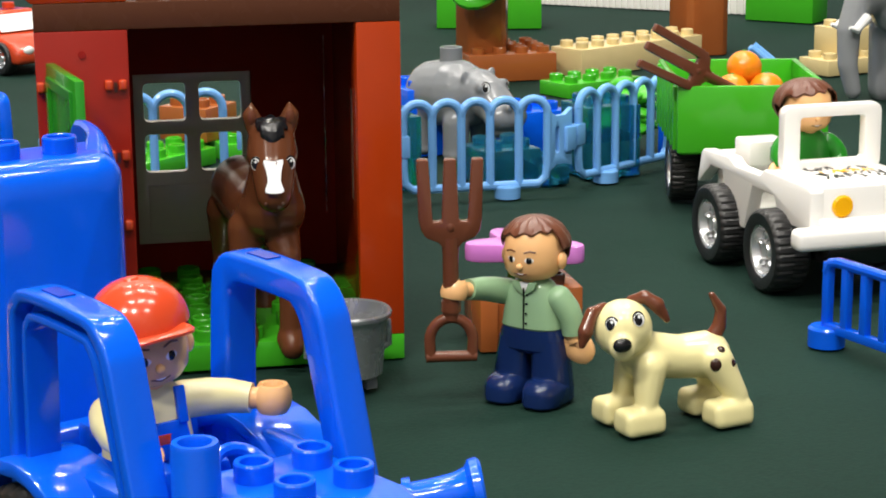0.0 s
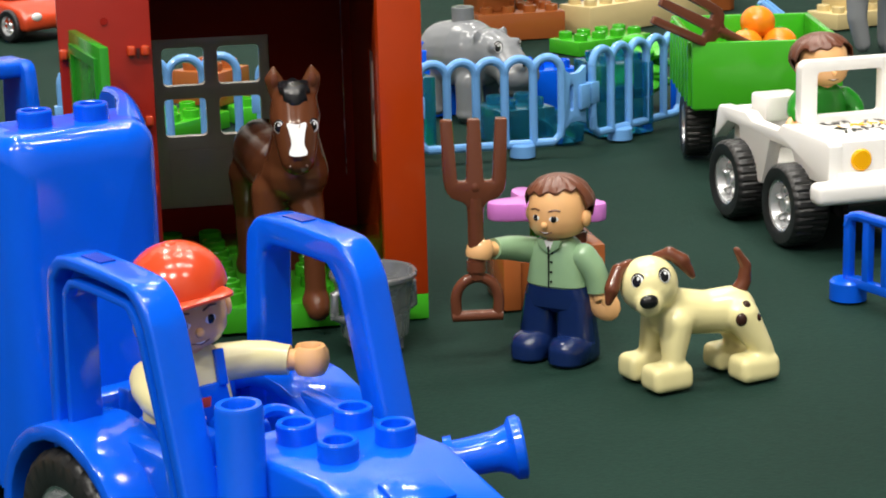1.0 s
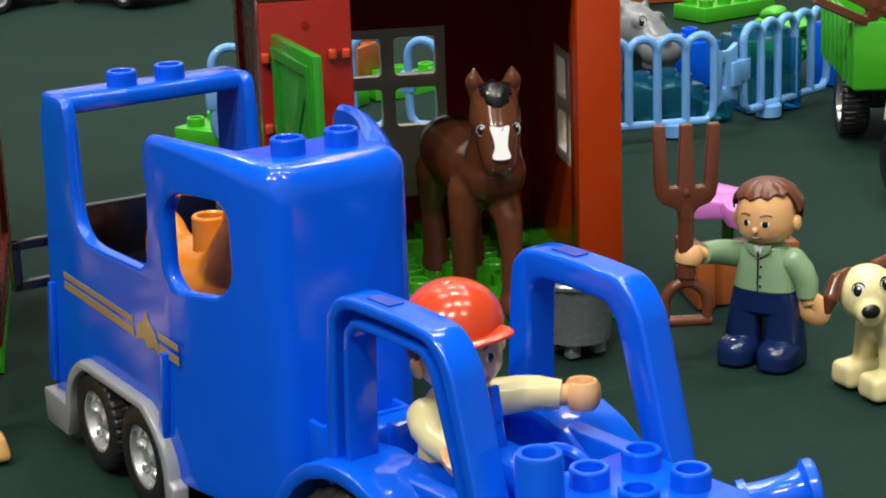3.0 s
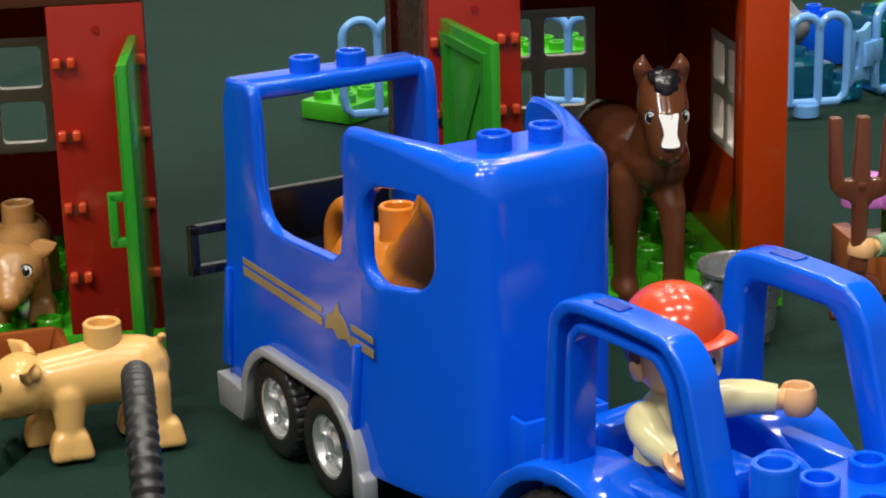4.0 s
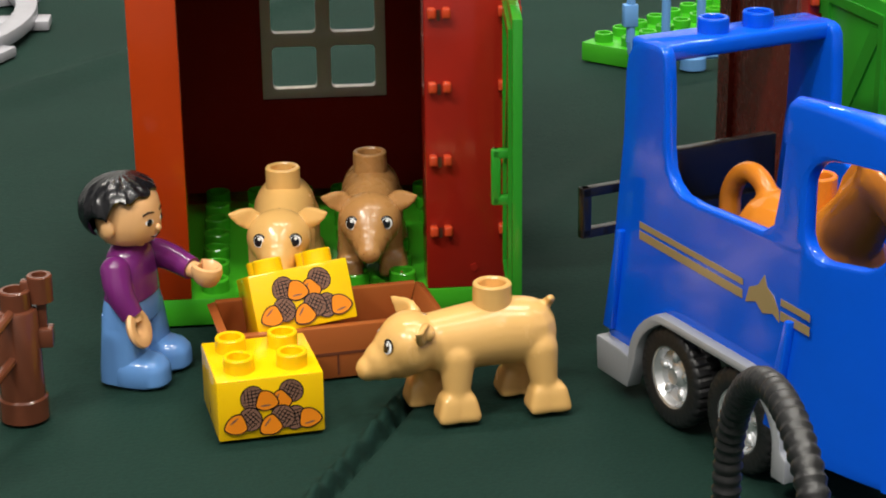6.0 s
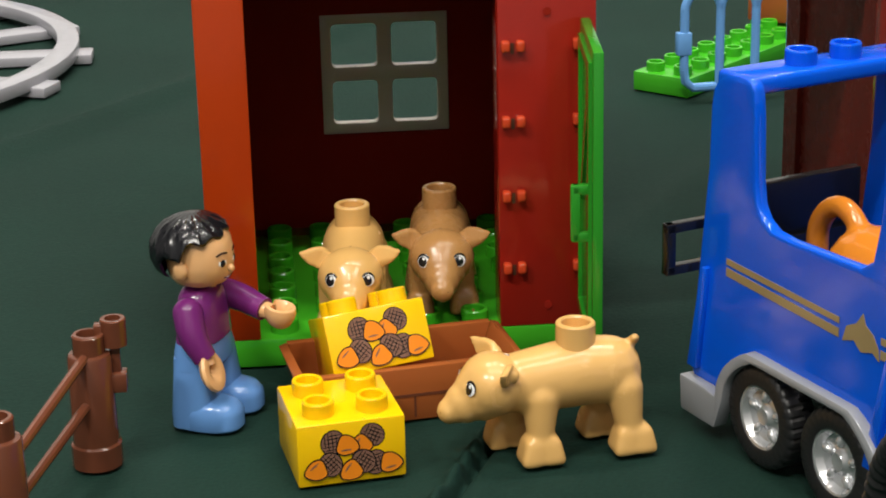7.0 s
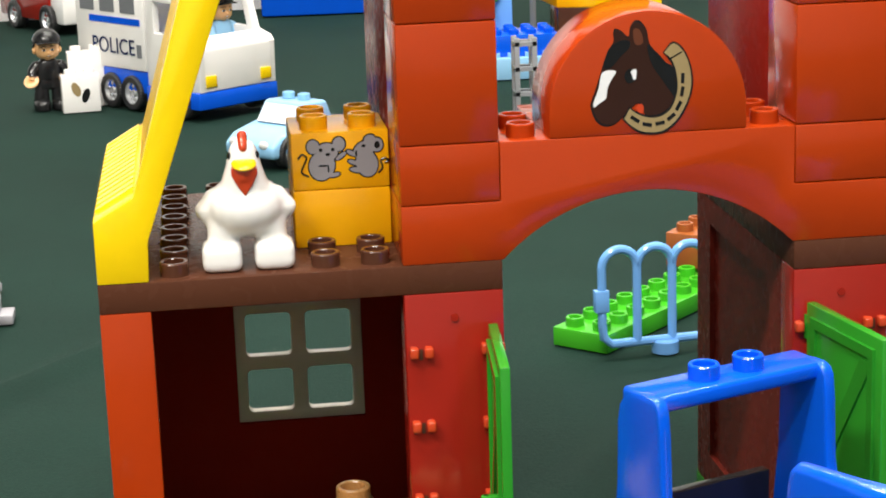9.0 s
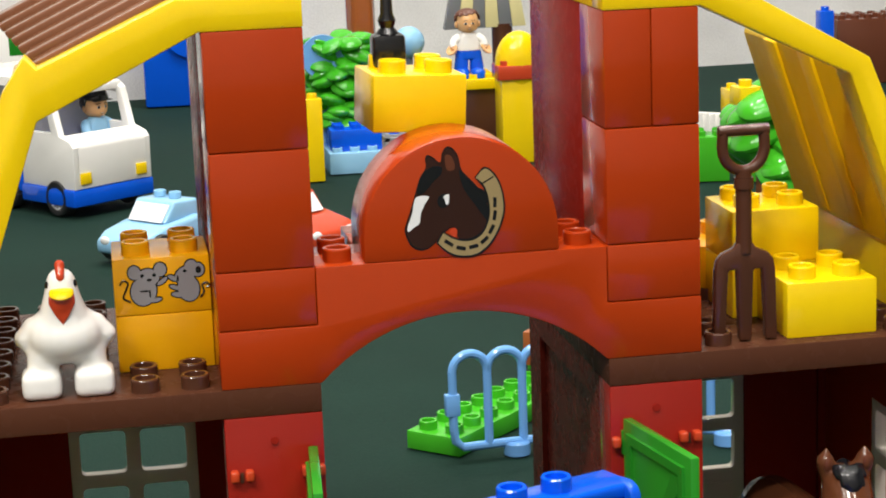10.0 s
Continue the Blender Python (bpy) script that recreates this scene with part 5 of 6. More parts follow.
def acorns(parent):
    """Printed acorns with hatched caps on the front face of a two by two brick."""
    for k, (cx, cz, turn) in enumerate(((1.27, 0.79, 40), (0.79, 0.78, 162), (1.58, 0.33, 172), (1.08, 0.32, 33), (0.45, 0.37, 18))):
        a, y = math.radians(turn), -0.012 * k
        ux, uz = math.cos(a), math.sin(a)
        mx, mz = cx + 0.15 * ux, cz + 0.15 * uz
        part("print_outline", disc(mx, mz, 0.225, 0.25, y, turn=turn, deep=0.004), BLACK, parent)
        part("print_cap", disc(mx, mz, 0.205, 0.23, y, turn=turn, deep=0.0055), CAPBROWN, parent)
        for q in (-0.15, -0.08, 0.0, 0.08, 0.15):
            wide = 0.19 * math.sqrt(1 - (q / 0.2) ** 2)
            part("print_hatch", disc(mx - q * uz, mz + q * ux, wide, 0.009, y, 8, turn + 22, 0.0065), BLACK, parent)
            part("print_hatch", disc(mx + q * ux, mz + q * uz, 0.009, wide * 1.15, y, 8, turn + 22, 0.007), BLACK, parent)
        nut = curved([(0.0, -0.15), (0.02, 0.0), (0.0, 0.15), (-0.14, 0.185), (-0.28, 0.12), (-0.37, 0.0), (-0.28, -0.12), (-0.14, -0.185)], 3)
        for name, mat, by, deep in (("print_outline", BLACK, 1.13, 0.0078), ("acorn_print", ORANGE, 1.0, 0.009)):
            shape = [(cx + 0.02 * ux + p * ux - q * uz, cz + 0.02 * uz + p * uz + q * ux) for p, q in grown(nut, by)]
            part(name, prism(shape, y - deep, y + 0.004), mat, parent)
        part("print_shine", disc(cx - 0.14 * ux - 0.09 * uz, cz - 0.14 * uz + 0.09 * ux, 0.1, 0.018, y, turn=turn + 20, deep=0.010), CAPBROWN, parent)


one = brick(1.6, -5.9, 0, 2, 2, 1.2, NUTYELLOW, "yellow toy brick printed with acorns, on the cloth", 9, group="acorn bricks")
acorns(one)
two = brick(2.40, -3.3, 1.02, 2, 2, 1.2, NUTYELLOW, "yellow toy brick with printed acorns, tilted on the trough", 10, group="acorn bricks", rx=-22, ry=-5.5)
acorns(two)

# mouse bricks on the loft
def mouse(parent, blobs, tail):
    """A grey mouse printed on the front face: round blobs with a dark outline, and a curled tail."""
    at = lambda u, v: ((u - 172) / 234, (560 - v) / 237)
    line = [(at(*p)[0], -0.006, at(*p)[1]) for p in curved(tail, 4, False)]
    part("print_tail", tube(line, 0.022, 6), BLACK, parent)
    for k, (u, v, ru, rv, turn) in enumerate(blobs):
        x, z = at(u, v)
        part("print_outline", disc(x, z, ru / 234 + 0.028, rv / 234 + 0.028, 0, turn=turn, deep=0.004 + 0.0004 * k), BLACK, parent)
    for k, (u, v, ru, rv, turn) in enumerate(blobs):
        x, z = at(u, v)
        part("mouse_print", disc(x, z, ru / 234, rv / 234, 0, turn=turn, deep=0.010 + 0.0008 * k), MOUSEGREY, parent)
    return at


MICE = (
    ([(275, 345, 30, 34, 0), (400, 337, 30, 34, 0), (315, 440, 62, 72, -12), (372, 488, 28, 10, 10), (408, 396, 30, 10, 35), (342, 372, 52, 42, -10)], [(250, 490), (216, 468), (232, 425), (242, 396), (220, 380), (202, 402)], [(312, 362, 9, 9), (370, 362, 9, 9), (345, 385, 12, 7), (320, 440, 24, 4), (345, 455, 4, 20)]),
    ([(548, 322, 28, 22, 20), (532, 440, 52, 66, 10), (482, 470, 34, 12, -10), (468, 432, 28, 10, -20), (458, 384, 24, 11, -30), (520, 372, 54, 40, 30), (582, 350, 30, 34, 0)], [(585, 490), (606, 462), (598, 428), (622, 418), (634, 434), (618, 440)], [(518, 352, 10, 7), (482, 388, 5, 16), (584, 350, 14, 18)]),
)
low = brick(4.0, 2.0, 8.4, 2, 2, 1.2, AMBER, "plain amber toy brick stacked on the loft", group="mouse bricks")
upper = brick(4.0, 2.0, 9.61, 2, 2, 1.2, AMBER, "amber toy brick printed with two grey mice", group="mouse bricks")
for blobs, tail, marks in MICE:
    at = mouse(upper, blobs, tail)
    for u, v, ru, rv in marks:
        x, z = at(u, v)
        part("print_mark", disc(x, z, ru / 234, rv / 234, 0, deep=0.019), BLACK, upper)
brick(18.0, 0.4, 8.4, 2, 2, 1.2, YELLOW, "bright yellow toy brick on the loft", group="loft bricks")
brick(17.45, 2.42, 8.4, 2, 2, 1.2, YELLOW, "bright yellow toy brick stacked behind on the loft", group="loft bricks")
brick(17.45, 2.42, 9.61, 2, 2, 1.2, YELLOW, "bright yellow toy brick on top of the stack", group="loft bricks")
brick(16.65, 4.6, 8.4, 2, 2, 1.2, AMBER, "amber toy brick at the back of the loft", group="loft bricks")

# ---- grey kettle pot by the stall ----
pot = thing("toy_pot", 20.42, -1.9, 0, 20, "grey metallic toy milk pot with two handles", "toy pot")
part("body", lathe([(0.0, 0.24), (0.6, 0.24), (0.74, 0.34), (0.86, 1.46), (0.9, 1.6), (0.96, 1.64), (0.97, 1.72), (0.94, 1.77), (0.88, 1.74), (0.8, 1.44), (0.64, 0.5), (0, 0.45)], 40, closed=False), SILVER, pot)
for s in (-1, 1):
    part("handle", tube([(s * 0.76, 0, 1.42), (s * 0.98, 0, 1.36), (s * 1.0, 0, 0.85), (s * 0.74, 0, 0.74)], 0.1, 12), SILVER, pot)
for k in range(4):
    a = math.radians(45 + 90 * k)
    part("foot", box((0.46 * math.cos(a) - 0.14, 0.46 * math.sin(a) - 0.14, 0), (0.46 * math.cos(a) + 0.14, 0.46 * math.sin(a) + 0.14, 0.28), 0.03), GREY, pot)


# ---- light blue fences ----
def fence(x0, y0, x1, y1, loops, label, mat=None, tall=3.15, foot=0.5, r=0.14):
    """A toy fence of round loops between two ground points."""
    mat = mat or SKY
    length = math.hypot(x1 - x0, y1 - y0)
    ob = thing("toy_fence", x0, y0, 0, math.degrees(math.atan2(y1 - y0, x1 - x0)), label, "toy fence", "toy fences")
    step = length / loops
    rail = [(0.0, 0, 1.0), (0.05, 0, 0.62), (0.3, 0, 0.4), (length - 0.3, 0, 0.4), (length - 0.05, 0, 0.62), (length, 0, 1.0)]
    part("bottom_rail", tube(rail, r, 10), mat, ob)
    for k in range(loops + 1):
        bottom = 1.0 if k in (0, loops) else 0.4
        part("bar", tube([(k * step, 0, bottom), (k * step, 0, tall - step / 2)], r, 10), mat, ob)
    for k in range(loops):
        bow = [(step * (k + 0.5 - 0.5 * math.cos(math.pi * q / 12)), 0, tall - step / 2 + step / 2 * math.sin(math.pi * q / 12)) for q in range(13)]
        part("loop", tube(bow, r, 10), mat, ob)
    part("foot", moved(lathe([(0.42, 0.0), (0.42, 0.36), (0.36, 0.42), (0, 0.42)], 20), length * foot, 0, 0), mat, ob)
    part("latch", box((-0.25, -0.16, 1.45), (0.2, 0.16, 2.15), 0.04), mat, ob)
    return ob


fence(14.0, 19.5, 19.6, 20.07, 5, "light blue toy fence behind the passage", tall=3.38, foot=0.36)
fence(20.3, 20.0, 24.8, 17.6, 5, "light blue toy fence behind the stall")
fence(25.0, 17.3, 29.7, 17.45, 5, "light blue toy fence in front of the hippo", foot=0.72)
fence(30.95, 18.3, 34.9, 21.3, 5, "light blue toy fence turning away beside the trailer", foot=0.3)
gate = thing("fence_hinge", 29.7, 17.45, 0, 34, "light blue hinge plate joining two toy fences", "fence hinge")
part("plate", holed([(0, 0.75), (0.35, 0.95), (0.75, 0.95), (1.1, 0.85), (1.1, 2.75), (0.75, 2.55), (0.35, 2.55), (0, 2.75)], [round_rect(0.3, 0.48, 1.35, 2.2, 0.08, 4)], -0.1, 0.1, "y", 0.03), SKY, gate)
part("knuckle", box((0.72, -0.22, 1.35), (1.18, 0.18, 2.15), 0.05), SKY, gate)

# blue fence of square bars
blue_fence = thing("blue_fence", 31.85, -1.1, 0, -72, "blue toy fence of upright square bars", "toy fence", "toy fences")
part("top_rail", tube([(-0.05, 0, 1.75), (0.1, 0, 2.0), (0.35, 0, 2.06), (6, 0, 2.06)], 0.13, 10), BLUE, blue_fence)
part("bottom_rail", box((0, -0.11, 0.35), (6, 0.11, 0.58), 0.03), BLUE, blue_fence)
for k in range(10):
    part("bar", box((k * 0.66 - 0.11, -0.1, 0.35), (k * 0.66 + 0.11, 0.1, 2.02), 0.03), BLUE, blue_fence)
part("foot", moved(lathe([(0.44, 0.0), (0.44, 0.42), (0.38, 0.48), (0, 0.48)], 20), 0, 0, 0), BLUE, blue_fence)

# brown rail fence beside the purple-topped doll
rail_fence = thing("rail_fence", -2.1, -4.25, 0, 0, "reddish-brown toy rail fence with round posts", "toy fence", "toy fences")
for px, py, tall in ((0, 0, 2.2), (-1.25, -3.6, 2.2)):
    post = lathe([(0.47, 0), (0.47, 0.42), (0.43, 0.46), (0.41, tall - 0.05), (0.38, tall), (0.3, tall + 0.02), (0.3, tall + 0.36), (0.27, tall + 0.39), (0.21, tall + 0.39), (0.19, tall + 0.1), (0, tall + 0.1)], 28, closed=False)
    part("post", moved(post, px, py, 0), MIDBROWN, rail_fence)
part("clip", joined(moved(lathe([(0.24, 0.0), (0.24, 0.5), (0.22, 0.52), (0.15, 0.52), (0.14, 0.2), (0, 0.2)], 22, closed=False), 0.46, 0.12, 2.3), box((0.1, 0.0, 2.35), (0.45, 0.25, 2.72), 0.04), box((0.3, -0.14, 1.42), (0.66, 0.25, 1.8), 0.05), box((0.38, 0.0, 1.5), (0.56, 0.2, 2.5), 0.03)), MIDBROWN, rail_fence)
for za, zb in ((2.2, 1.55), (1.3, 0.75)):
    part("rail", tube([(-0.08, -0.3, za), (-1.2, -3.4, zb)], 0.1, 10), MIDBROWN, rail_fence)


# ---- toy trees, plates and bricks behind the fences ----
def plate(x, y, z, nx, ny, mat, label, rz=0, h=0.6, group="toy plates"):
    return brick(x, y, z, nx, ny, h, mat, label, rz, "toy_plate", "toy plate", group)


plate(14.2, 19.78, 0, 8, 2, GREEN, "bright green toy plate lying behind the passage", 46)
plate(20.0, 25.75, 0, 4, 2, GREEN, "bright green toy plate behind the stall", 12)
brick(19.5, 26.3, 0.61, 2, 2, 1.2, RUST, "orange-brown toy brick on the green plate", 52, group="far bricks")
brick(20.1, 27.95, 0, 2, 2, 0.6, GREEN, "bright green toy plate under the orange-brown brick", 60, name="toy_plate", category="toy plate", group="toy plates")
brick(32.3, 42.2, 0, 4, 4, 1.2, RUST, "wide orange-brown toy brick under a trunk", 2, group="far bricks")
brick(37.5, 42.5, 0, 8, 2, 1.25, TAN, "long tan toy brick beyond the fence", 30, group="far bricks")
brick(48.2, 40.0, 0, 4, 2, 0.7, TAN, "low tan toy brick beyond the cart", 20, group="far bricks")
brick(49.2, 40.8, 0.7, 2, 2, 1.3, TAN, "tan toy brick stacked beyond the cart", 20, group="far bricks")
plate(35.4, 36.6, 0, 4, 2, GREEN, "green toy plate with studs", 25)
brick(34.7, 62.5, 0, 2, 2, 2.4, GREEN, "green toy brick far across the cloth", -12, group="far bricks")
brick(37.2, 61.5, 0, 3, 2, 2.4, GREEN, "green toy brick far across the cloth", -12, group="far bricks")
brick(52.0, 61.9, 0, 4, 2, 2.4, GREEN, "green toy brick far across the cloth", -45, group="far bricks")
brick(26.5, 25.0, 0, 2, 2, 2.4, BLUE, "blue toy brick beside the pool", 10, group="far bricks")
brick(30.2, 24.0, 0, 2, 2, 1.6, BLUE, "blue toy brick beside the pool", 10, group="far bricks")
brick(35.9, 22.8, 0, 2, 1, 2.2, BLUE, "blue toy brick beside the cart", 40, group="far bricks")
for bx, by, n, m, h in ((31.6, 19.6, 2, 2, 1.2), (31.6, 19.6, 2, 2, 2.4), (28.0, 18.9, 2, 2, 1.2), (25.0, 19.2, 1, 2, 2.4), (29.9, 18.9, 1, 2, 0.6)):
    brick(bx, by, 1.21 if (h, bx) == (2.4, 31.6) else 0, n, m, 1.2 if h == 2.4 and bx > 30 else h, AQUA, "clear teal toy brick of the pool", 12, group="pool bricks")


def trunk(x, y, z, r, tall, label):
    ob = thing("tree_trunk", x, y, z, 0, label, "toy tree", "toy trees")
    ring = []
    for k in range(24):
        a = 2 * math.pi * k / 24
        q = r * (1 + 0.07 * math.sin(5 * a))
        ring.append((q * math.cos(a), q * math.sin(a)))
    part("bark", prism(ring, 0, tall, "z", 0.04), RUST, ob)
    part("top", prism([(p[0] * 1.15, p[1] * 1.15) for p in ring], tall, tall + 0.5, "z", 0.05), RUST, ob)
    return ob


trunk(33.3, 44.0, 1.2, 1.15, 3.6, "orange-brown fluted toy tree trunk on a brick")
trunk(45.3, 49.5, 0, 1.4, 8, "orange-brown fluted toy tree trunk on the cloth")


def bush(x, y, z, size, tall, label, n=26, low=0.25):
    """A moulded plant: a stem with many broad leaves."""
    ob = thing("toy_plant", x, y, z, 0, label, "toy plant", "toy plants")
    part("stem", tube([(0, 0, 0), (0.1, 0, tall * 0.5), (0, 0, tall * 0.9)], 0.3, 10), LEAF, ob)
    rng = random.Random(int(x * 7 + y))
    for k in range(n):
        a, h = rng.uniform(0, 360), rng.uniform(low, 1.0) * tall
        leaf = ball((0, 0, 0), (size * 0.52, size * 0.38, size * 0.19), 16, 10)
        for v in leaf.verts:
            v.co.z -= 0.25 * (v.co.x / size) ** 2 * size
        moved(leaf, size * 0.5, 0, 0, rng.uniform(-20, 20), rng.uniform(-35, 25), 0)
        part("leaf", moved(leaf, 0, 0, h, 0, 0, a), GREEN, ob)
    return ob


bush(34.4, 24.6, 0, 1.2, 2.4, "bright green toy bush beside the cart")
bush(33.3, 43.9, 4.8, 3.0, 2.4, "bright green leaf crown on a toy tree trunk", 26, -0.3)
brick(31.0, 43.0, 6.9, 1, 1, 0.8, YELLOW, "yellow toy piece resting on the leaf crown", 10, group="far bricks")
bush(17.7, 76.0, 0, 2.2, 7.2, "bright green toy plant far behind the barn", 64)
barrier = thing("white_barrier", 36.0, 79.0, 0, -41, "white corrugated low barrier across the cloth", "barrier")
part("board", box((0, 0, 0), (24, 0.5, 1.6), 0.05), WHITE, barrier)
for k in range(60):
    part("rib", box((k * 0.4 + 0.08, -0.12, 0), (k * 0.4 + 0.26, 0.02, 1.6), 0), WHITE, barrier)

# ---- bench with pink flower ----
tub = thing("flower_tub", 23.8, 0.05, 0, 0, "orange-brown toy crate with a pink flower and tube", "flower tub")
part("crate", joined(box((0, 0, 0), (0.42, 1.9, 1.3), 0.03), box((0.42, 0.2, 0), (2.05, 1.9, 1.1), 0.03), box((2.05, 0, 0), (2.45, 1.9, 1.45), 0.03)), RUST, tub)
part("tube", moved(lathe([(0.24, 1.0), (0.24, 1.7), (0.17, 1.7), (0.17, 1.2), (0, 1.2)], 18, closed=False), 1.9, 0.5, 0), MIDBROWN, tub)
part("stem", tube([(1.0, 0.9, 1.0), (1.0, 0.9, 2.2)], 0.15, 10), LEAF, tub)
flower = []
for k in range(50):
    a = 2 * math.pi * k / 50
    q = 1.0 + 0.32 * math.cos(5 * a)
    flower.append((1.25 + 1.12 * q * math.cos(a + 0.62), 0.7 + 1.12 * q * math.sin(a + 0.62)))
part("petals", prism(flower, 2.05, 2.5, "z", 0.08), PINK, tub, "pink five-petalled flower")

# ---- hippo and elephant ----
hippo = thing("toy_hippo", 28.2, 24.9, 0, -57, "grey toy hippo standing behind the blue fence", "toy hippo")
bits = limb([(-1.0, 0, 2.2), (0.0, 0, 2.25), (0.7, 0, 2.2)], [1.15, 1.25, 1.05], 20)
bits += limb([(1.1, 0, 2.35), (1.75, 0, 2.2), (2.25, 0, 1.85)], [0.92, 0.74, 0.66], 20)
bits.append(ball((2.45, 0, 1.72), (0.72, 0.84, 0.6), 20, 14))
bits.append(ball((2.3, 0, 1.2), (0.6, 0.6, 0.25), 16, 10))
for s in (-1, 1):
    for lx in (-1.1, 0.7):
        bits += limb([(lx, s * 0.65, 1.4), (lx, s * 0.7, 0.35)], [0.5, 0.44], 14)
        bits.append(ball((lx, s * 0.7, 0.25), (0.5, 0.48, 0.25), 14, 8))
    bits.append(ball((1.15, s * 0.66, 3.02), (0.1, 0.2, 0.24), 12, 8))
    bits.append(ball((1.86, s * 0.5, 2.68), (0.24, 0.26, 0.26), 12, 8))
    bits.append(ball((2.95, s * 0.36, 2.1), (0.2, 0.2, 0.18), 12, 8))
    eye(hippo, (2.06, s * 0.55, 2.72), 0.15, (0.8, s * 0.5, 0.2))
    part("nostril", ball((3.1, s * 0.36, 2.18), (0.06, 0.08, 0.07), 10, 6), BLACK, hippo)
organic("body", bits, GREY, hippo, 0.07, 5)
top_stud(hippo, -0.2, 0, 3.45, GREY, 0.4, 0.45)
elephant = thing("toy_elephant", 49.2, 33.2, 0, 190, "grey toy elephant with white tusks standing far off", "toy elephant")
bits = limb([(-1.6, 0, 4.0), (0.6, 0, 4.2)], [1.7, 1.6], 20)
bits += [ball((2.0, 0, 4.9), (1.2, 1.1, 1.3), 20, 14)]
bits += limb([(2.7, 0, 4.2), (3.2, 0, 3.0), (3.2, 0, 1.6), (2.9, 0, 0.5)], [0.65, 0.5, 0.42, 0.35], 14)
for s in (-1, 1):
    bits += [ball((1.5, s * 1.35, 4.8), (0.35, 0.8, 1.2), 16, 10)]
    for lx in (-1.8, 0.8):
        bits += limb([(lx, s * 0.9, 3.0), (lx, s * 0.95, 0.4)], [0.75, 0.68], 14)
    eye(elephant, (2.75, s * 0.85, 5.2), 0.2, (0.6, s * 0.75, 0.2))
    part("tusk", tube([(2.7, s * 0.6, 3.6), (3.3, s * 0.7, 3.1), (3.6, s * 0.7, 3.2)], [0.22, 0.18, 0.08], 10), EYEW, elephant, "white tusk")
organic("body", bits, LIGHTGREY, elephant, 0.1, 5)

# ---- white jeep with green cart ----
jeep = thing("toy_jeep", 34.08, 5.95, 0, 5, "white open toy jeep with amber lamps and striped hood", "toy jeep")
flank = [(3.5, 2.75), (3.38, 2.88), (1.62, 2.95), (1.2, 2.78), (-0.4, 2.8), (-0.62, 3.0), (-3.2, 3.0), (-3.38, 2.9), (-3.38, 1.85), (-1.58, 1.85), (-1.26, 2.41), (0.08, 2.43), (0.55, 1.16), (1.55, 1.16), (2.05, 2.49), (2.8, 2.5), (3.68, 1.86), (3.72, 1.95)]
for s in (-1, 1):
    part("side_panel", prism(flank, s * 1.45 - 0.2, s * 1.45 + 0.2, "x", 0.06), WHITE, jeep)
part("hood", box((-1.3, -3.36, 2.1), (1.3, -0.6, 2.995), 0.05), WHITE, jeep)
part("floor", box((-1.25, -0.7, 1.3), (1.25, 3.1, 1.6), 0.03), WHITE, jeep)
part("tail_panel", box((-1.25, 2.9, 1.6), (1.25, 3.25, 2.85), 0.06), WHITE, jeep)
part("underside", box((-1.0, -3.2, 0.9), (1.0, 3.0, 1.4), 0.05), BLACK, jeep)
part("bumper", joined(box((-2.2, -3.95, 1.5), (2.2, -3.35, 2.06), 0.17, 3), box((-1.4, -3.5, 1.6), (1.4, -3.2, 2.2), 0.04)), WHITE, jeep)
part("windscreen_frame", ringed(round_rect(-1.2, 1.62, 2.9, 4.66, 0.24), round_rect(-0.72, 1.14, 3.18, 4.34, 0.1), -0.85, -0.5, "y", 0.04), WHITE, jeep)
part("rear_seat", box((-1.0, 1.7, 2.6), (0.2, 2.7, 3.3), 0.08), WHITE, jeep)
for s in (-1, 1):
    part("headlight", moved(lathe([(0.0, 0.0), (0.29, 0.0), (0.29, 0.05), (0.24, 0.1), (0, 0.12)], 22), s * 0.85 + 0.1, -3.34, 2.5, 90), AMBER, jeep, "amber round headlight")
    wheel(jeep, s * 1.68, 1.85, 1.06, 1.1, 0.98, s, 5, 30)
    wheel(jeep, s * 1.68, -1.6, 1.06, 1.1, 0.98, s, 5, 30)
rng = random.Random(4)
for k in range(42):
    sx, sy = rng.uniform(-0.7, 1.15), -1.05 - 0.36 * (k % 4)
    part("stripe_print", moved(box((-0.035, -0.17, 0), (0.035, 0.17, 0.006 + 0.0005 * k), 0), sx, sy + rng.uniform(-0.1, 0.1), 2.992, 0, 0, rng.uniform(-40, 40)), AMBER if k % 4 == 1 else BLACK, jeep)
doll("toy_keeper", 34.2, 6.6, 1.0, 5, [HAIRBROWN, FLESH, LEAF, LEAF], "plain toy keeper in green top seated in the jeep", ((-0.9, -0.5, 1.7), (0.9, -0.5, 1.7)), True, full=1.12)
cart = thing("toy_cart", 34.95, 12.9, 0, -11.5, "bright green open toy cart holding oranges and a fork", "toy cart")
for xa, xb, ya, yb in ((-2.28, 2.28, 0, 0.22), (-2.28, 2.28, 5.9, 6.12), (-2.28, -2.06, 0.22, 5.9), (2.06, 2.28, 0.22, 5.9)):
    part("side_board", box((xa, ya, 1.95), (xb, yb, 4.0), 0.05), GREEN, cart)
for k in range(7):
    part("board_rib", box((-2.38, 0.35 + 0.82 * k, 2.0), (-2.26, 0.6 + 0.82 * k, 3.95), 0.03), GREEN, cart)
part("floor", box((-2.2, 0.1, 1.9), (2.2, 6.0, 2.15), 0.02), GREEN, cart)
part("axle_box", box((-1.4, 1.7, 1.0), (1.4, 3.6, 2.0), 0.05), BLACK, cart)
part("tow_bar", box((-0.25, -3.0, 1.2), (0.25, 0.2, 1.45), 0.03), BLACK, cart)
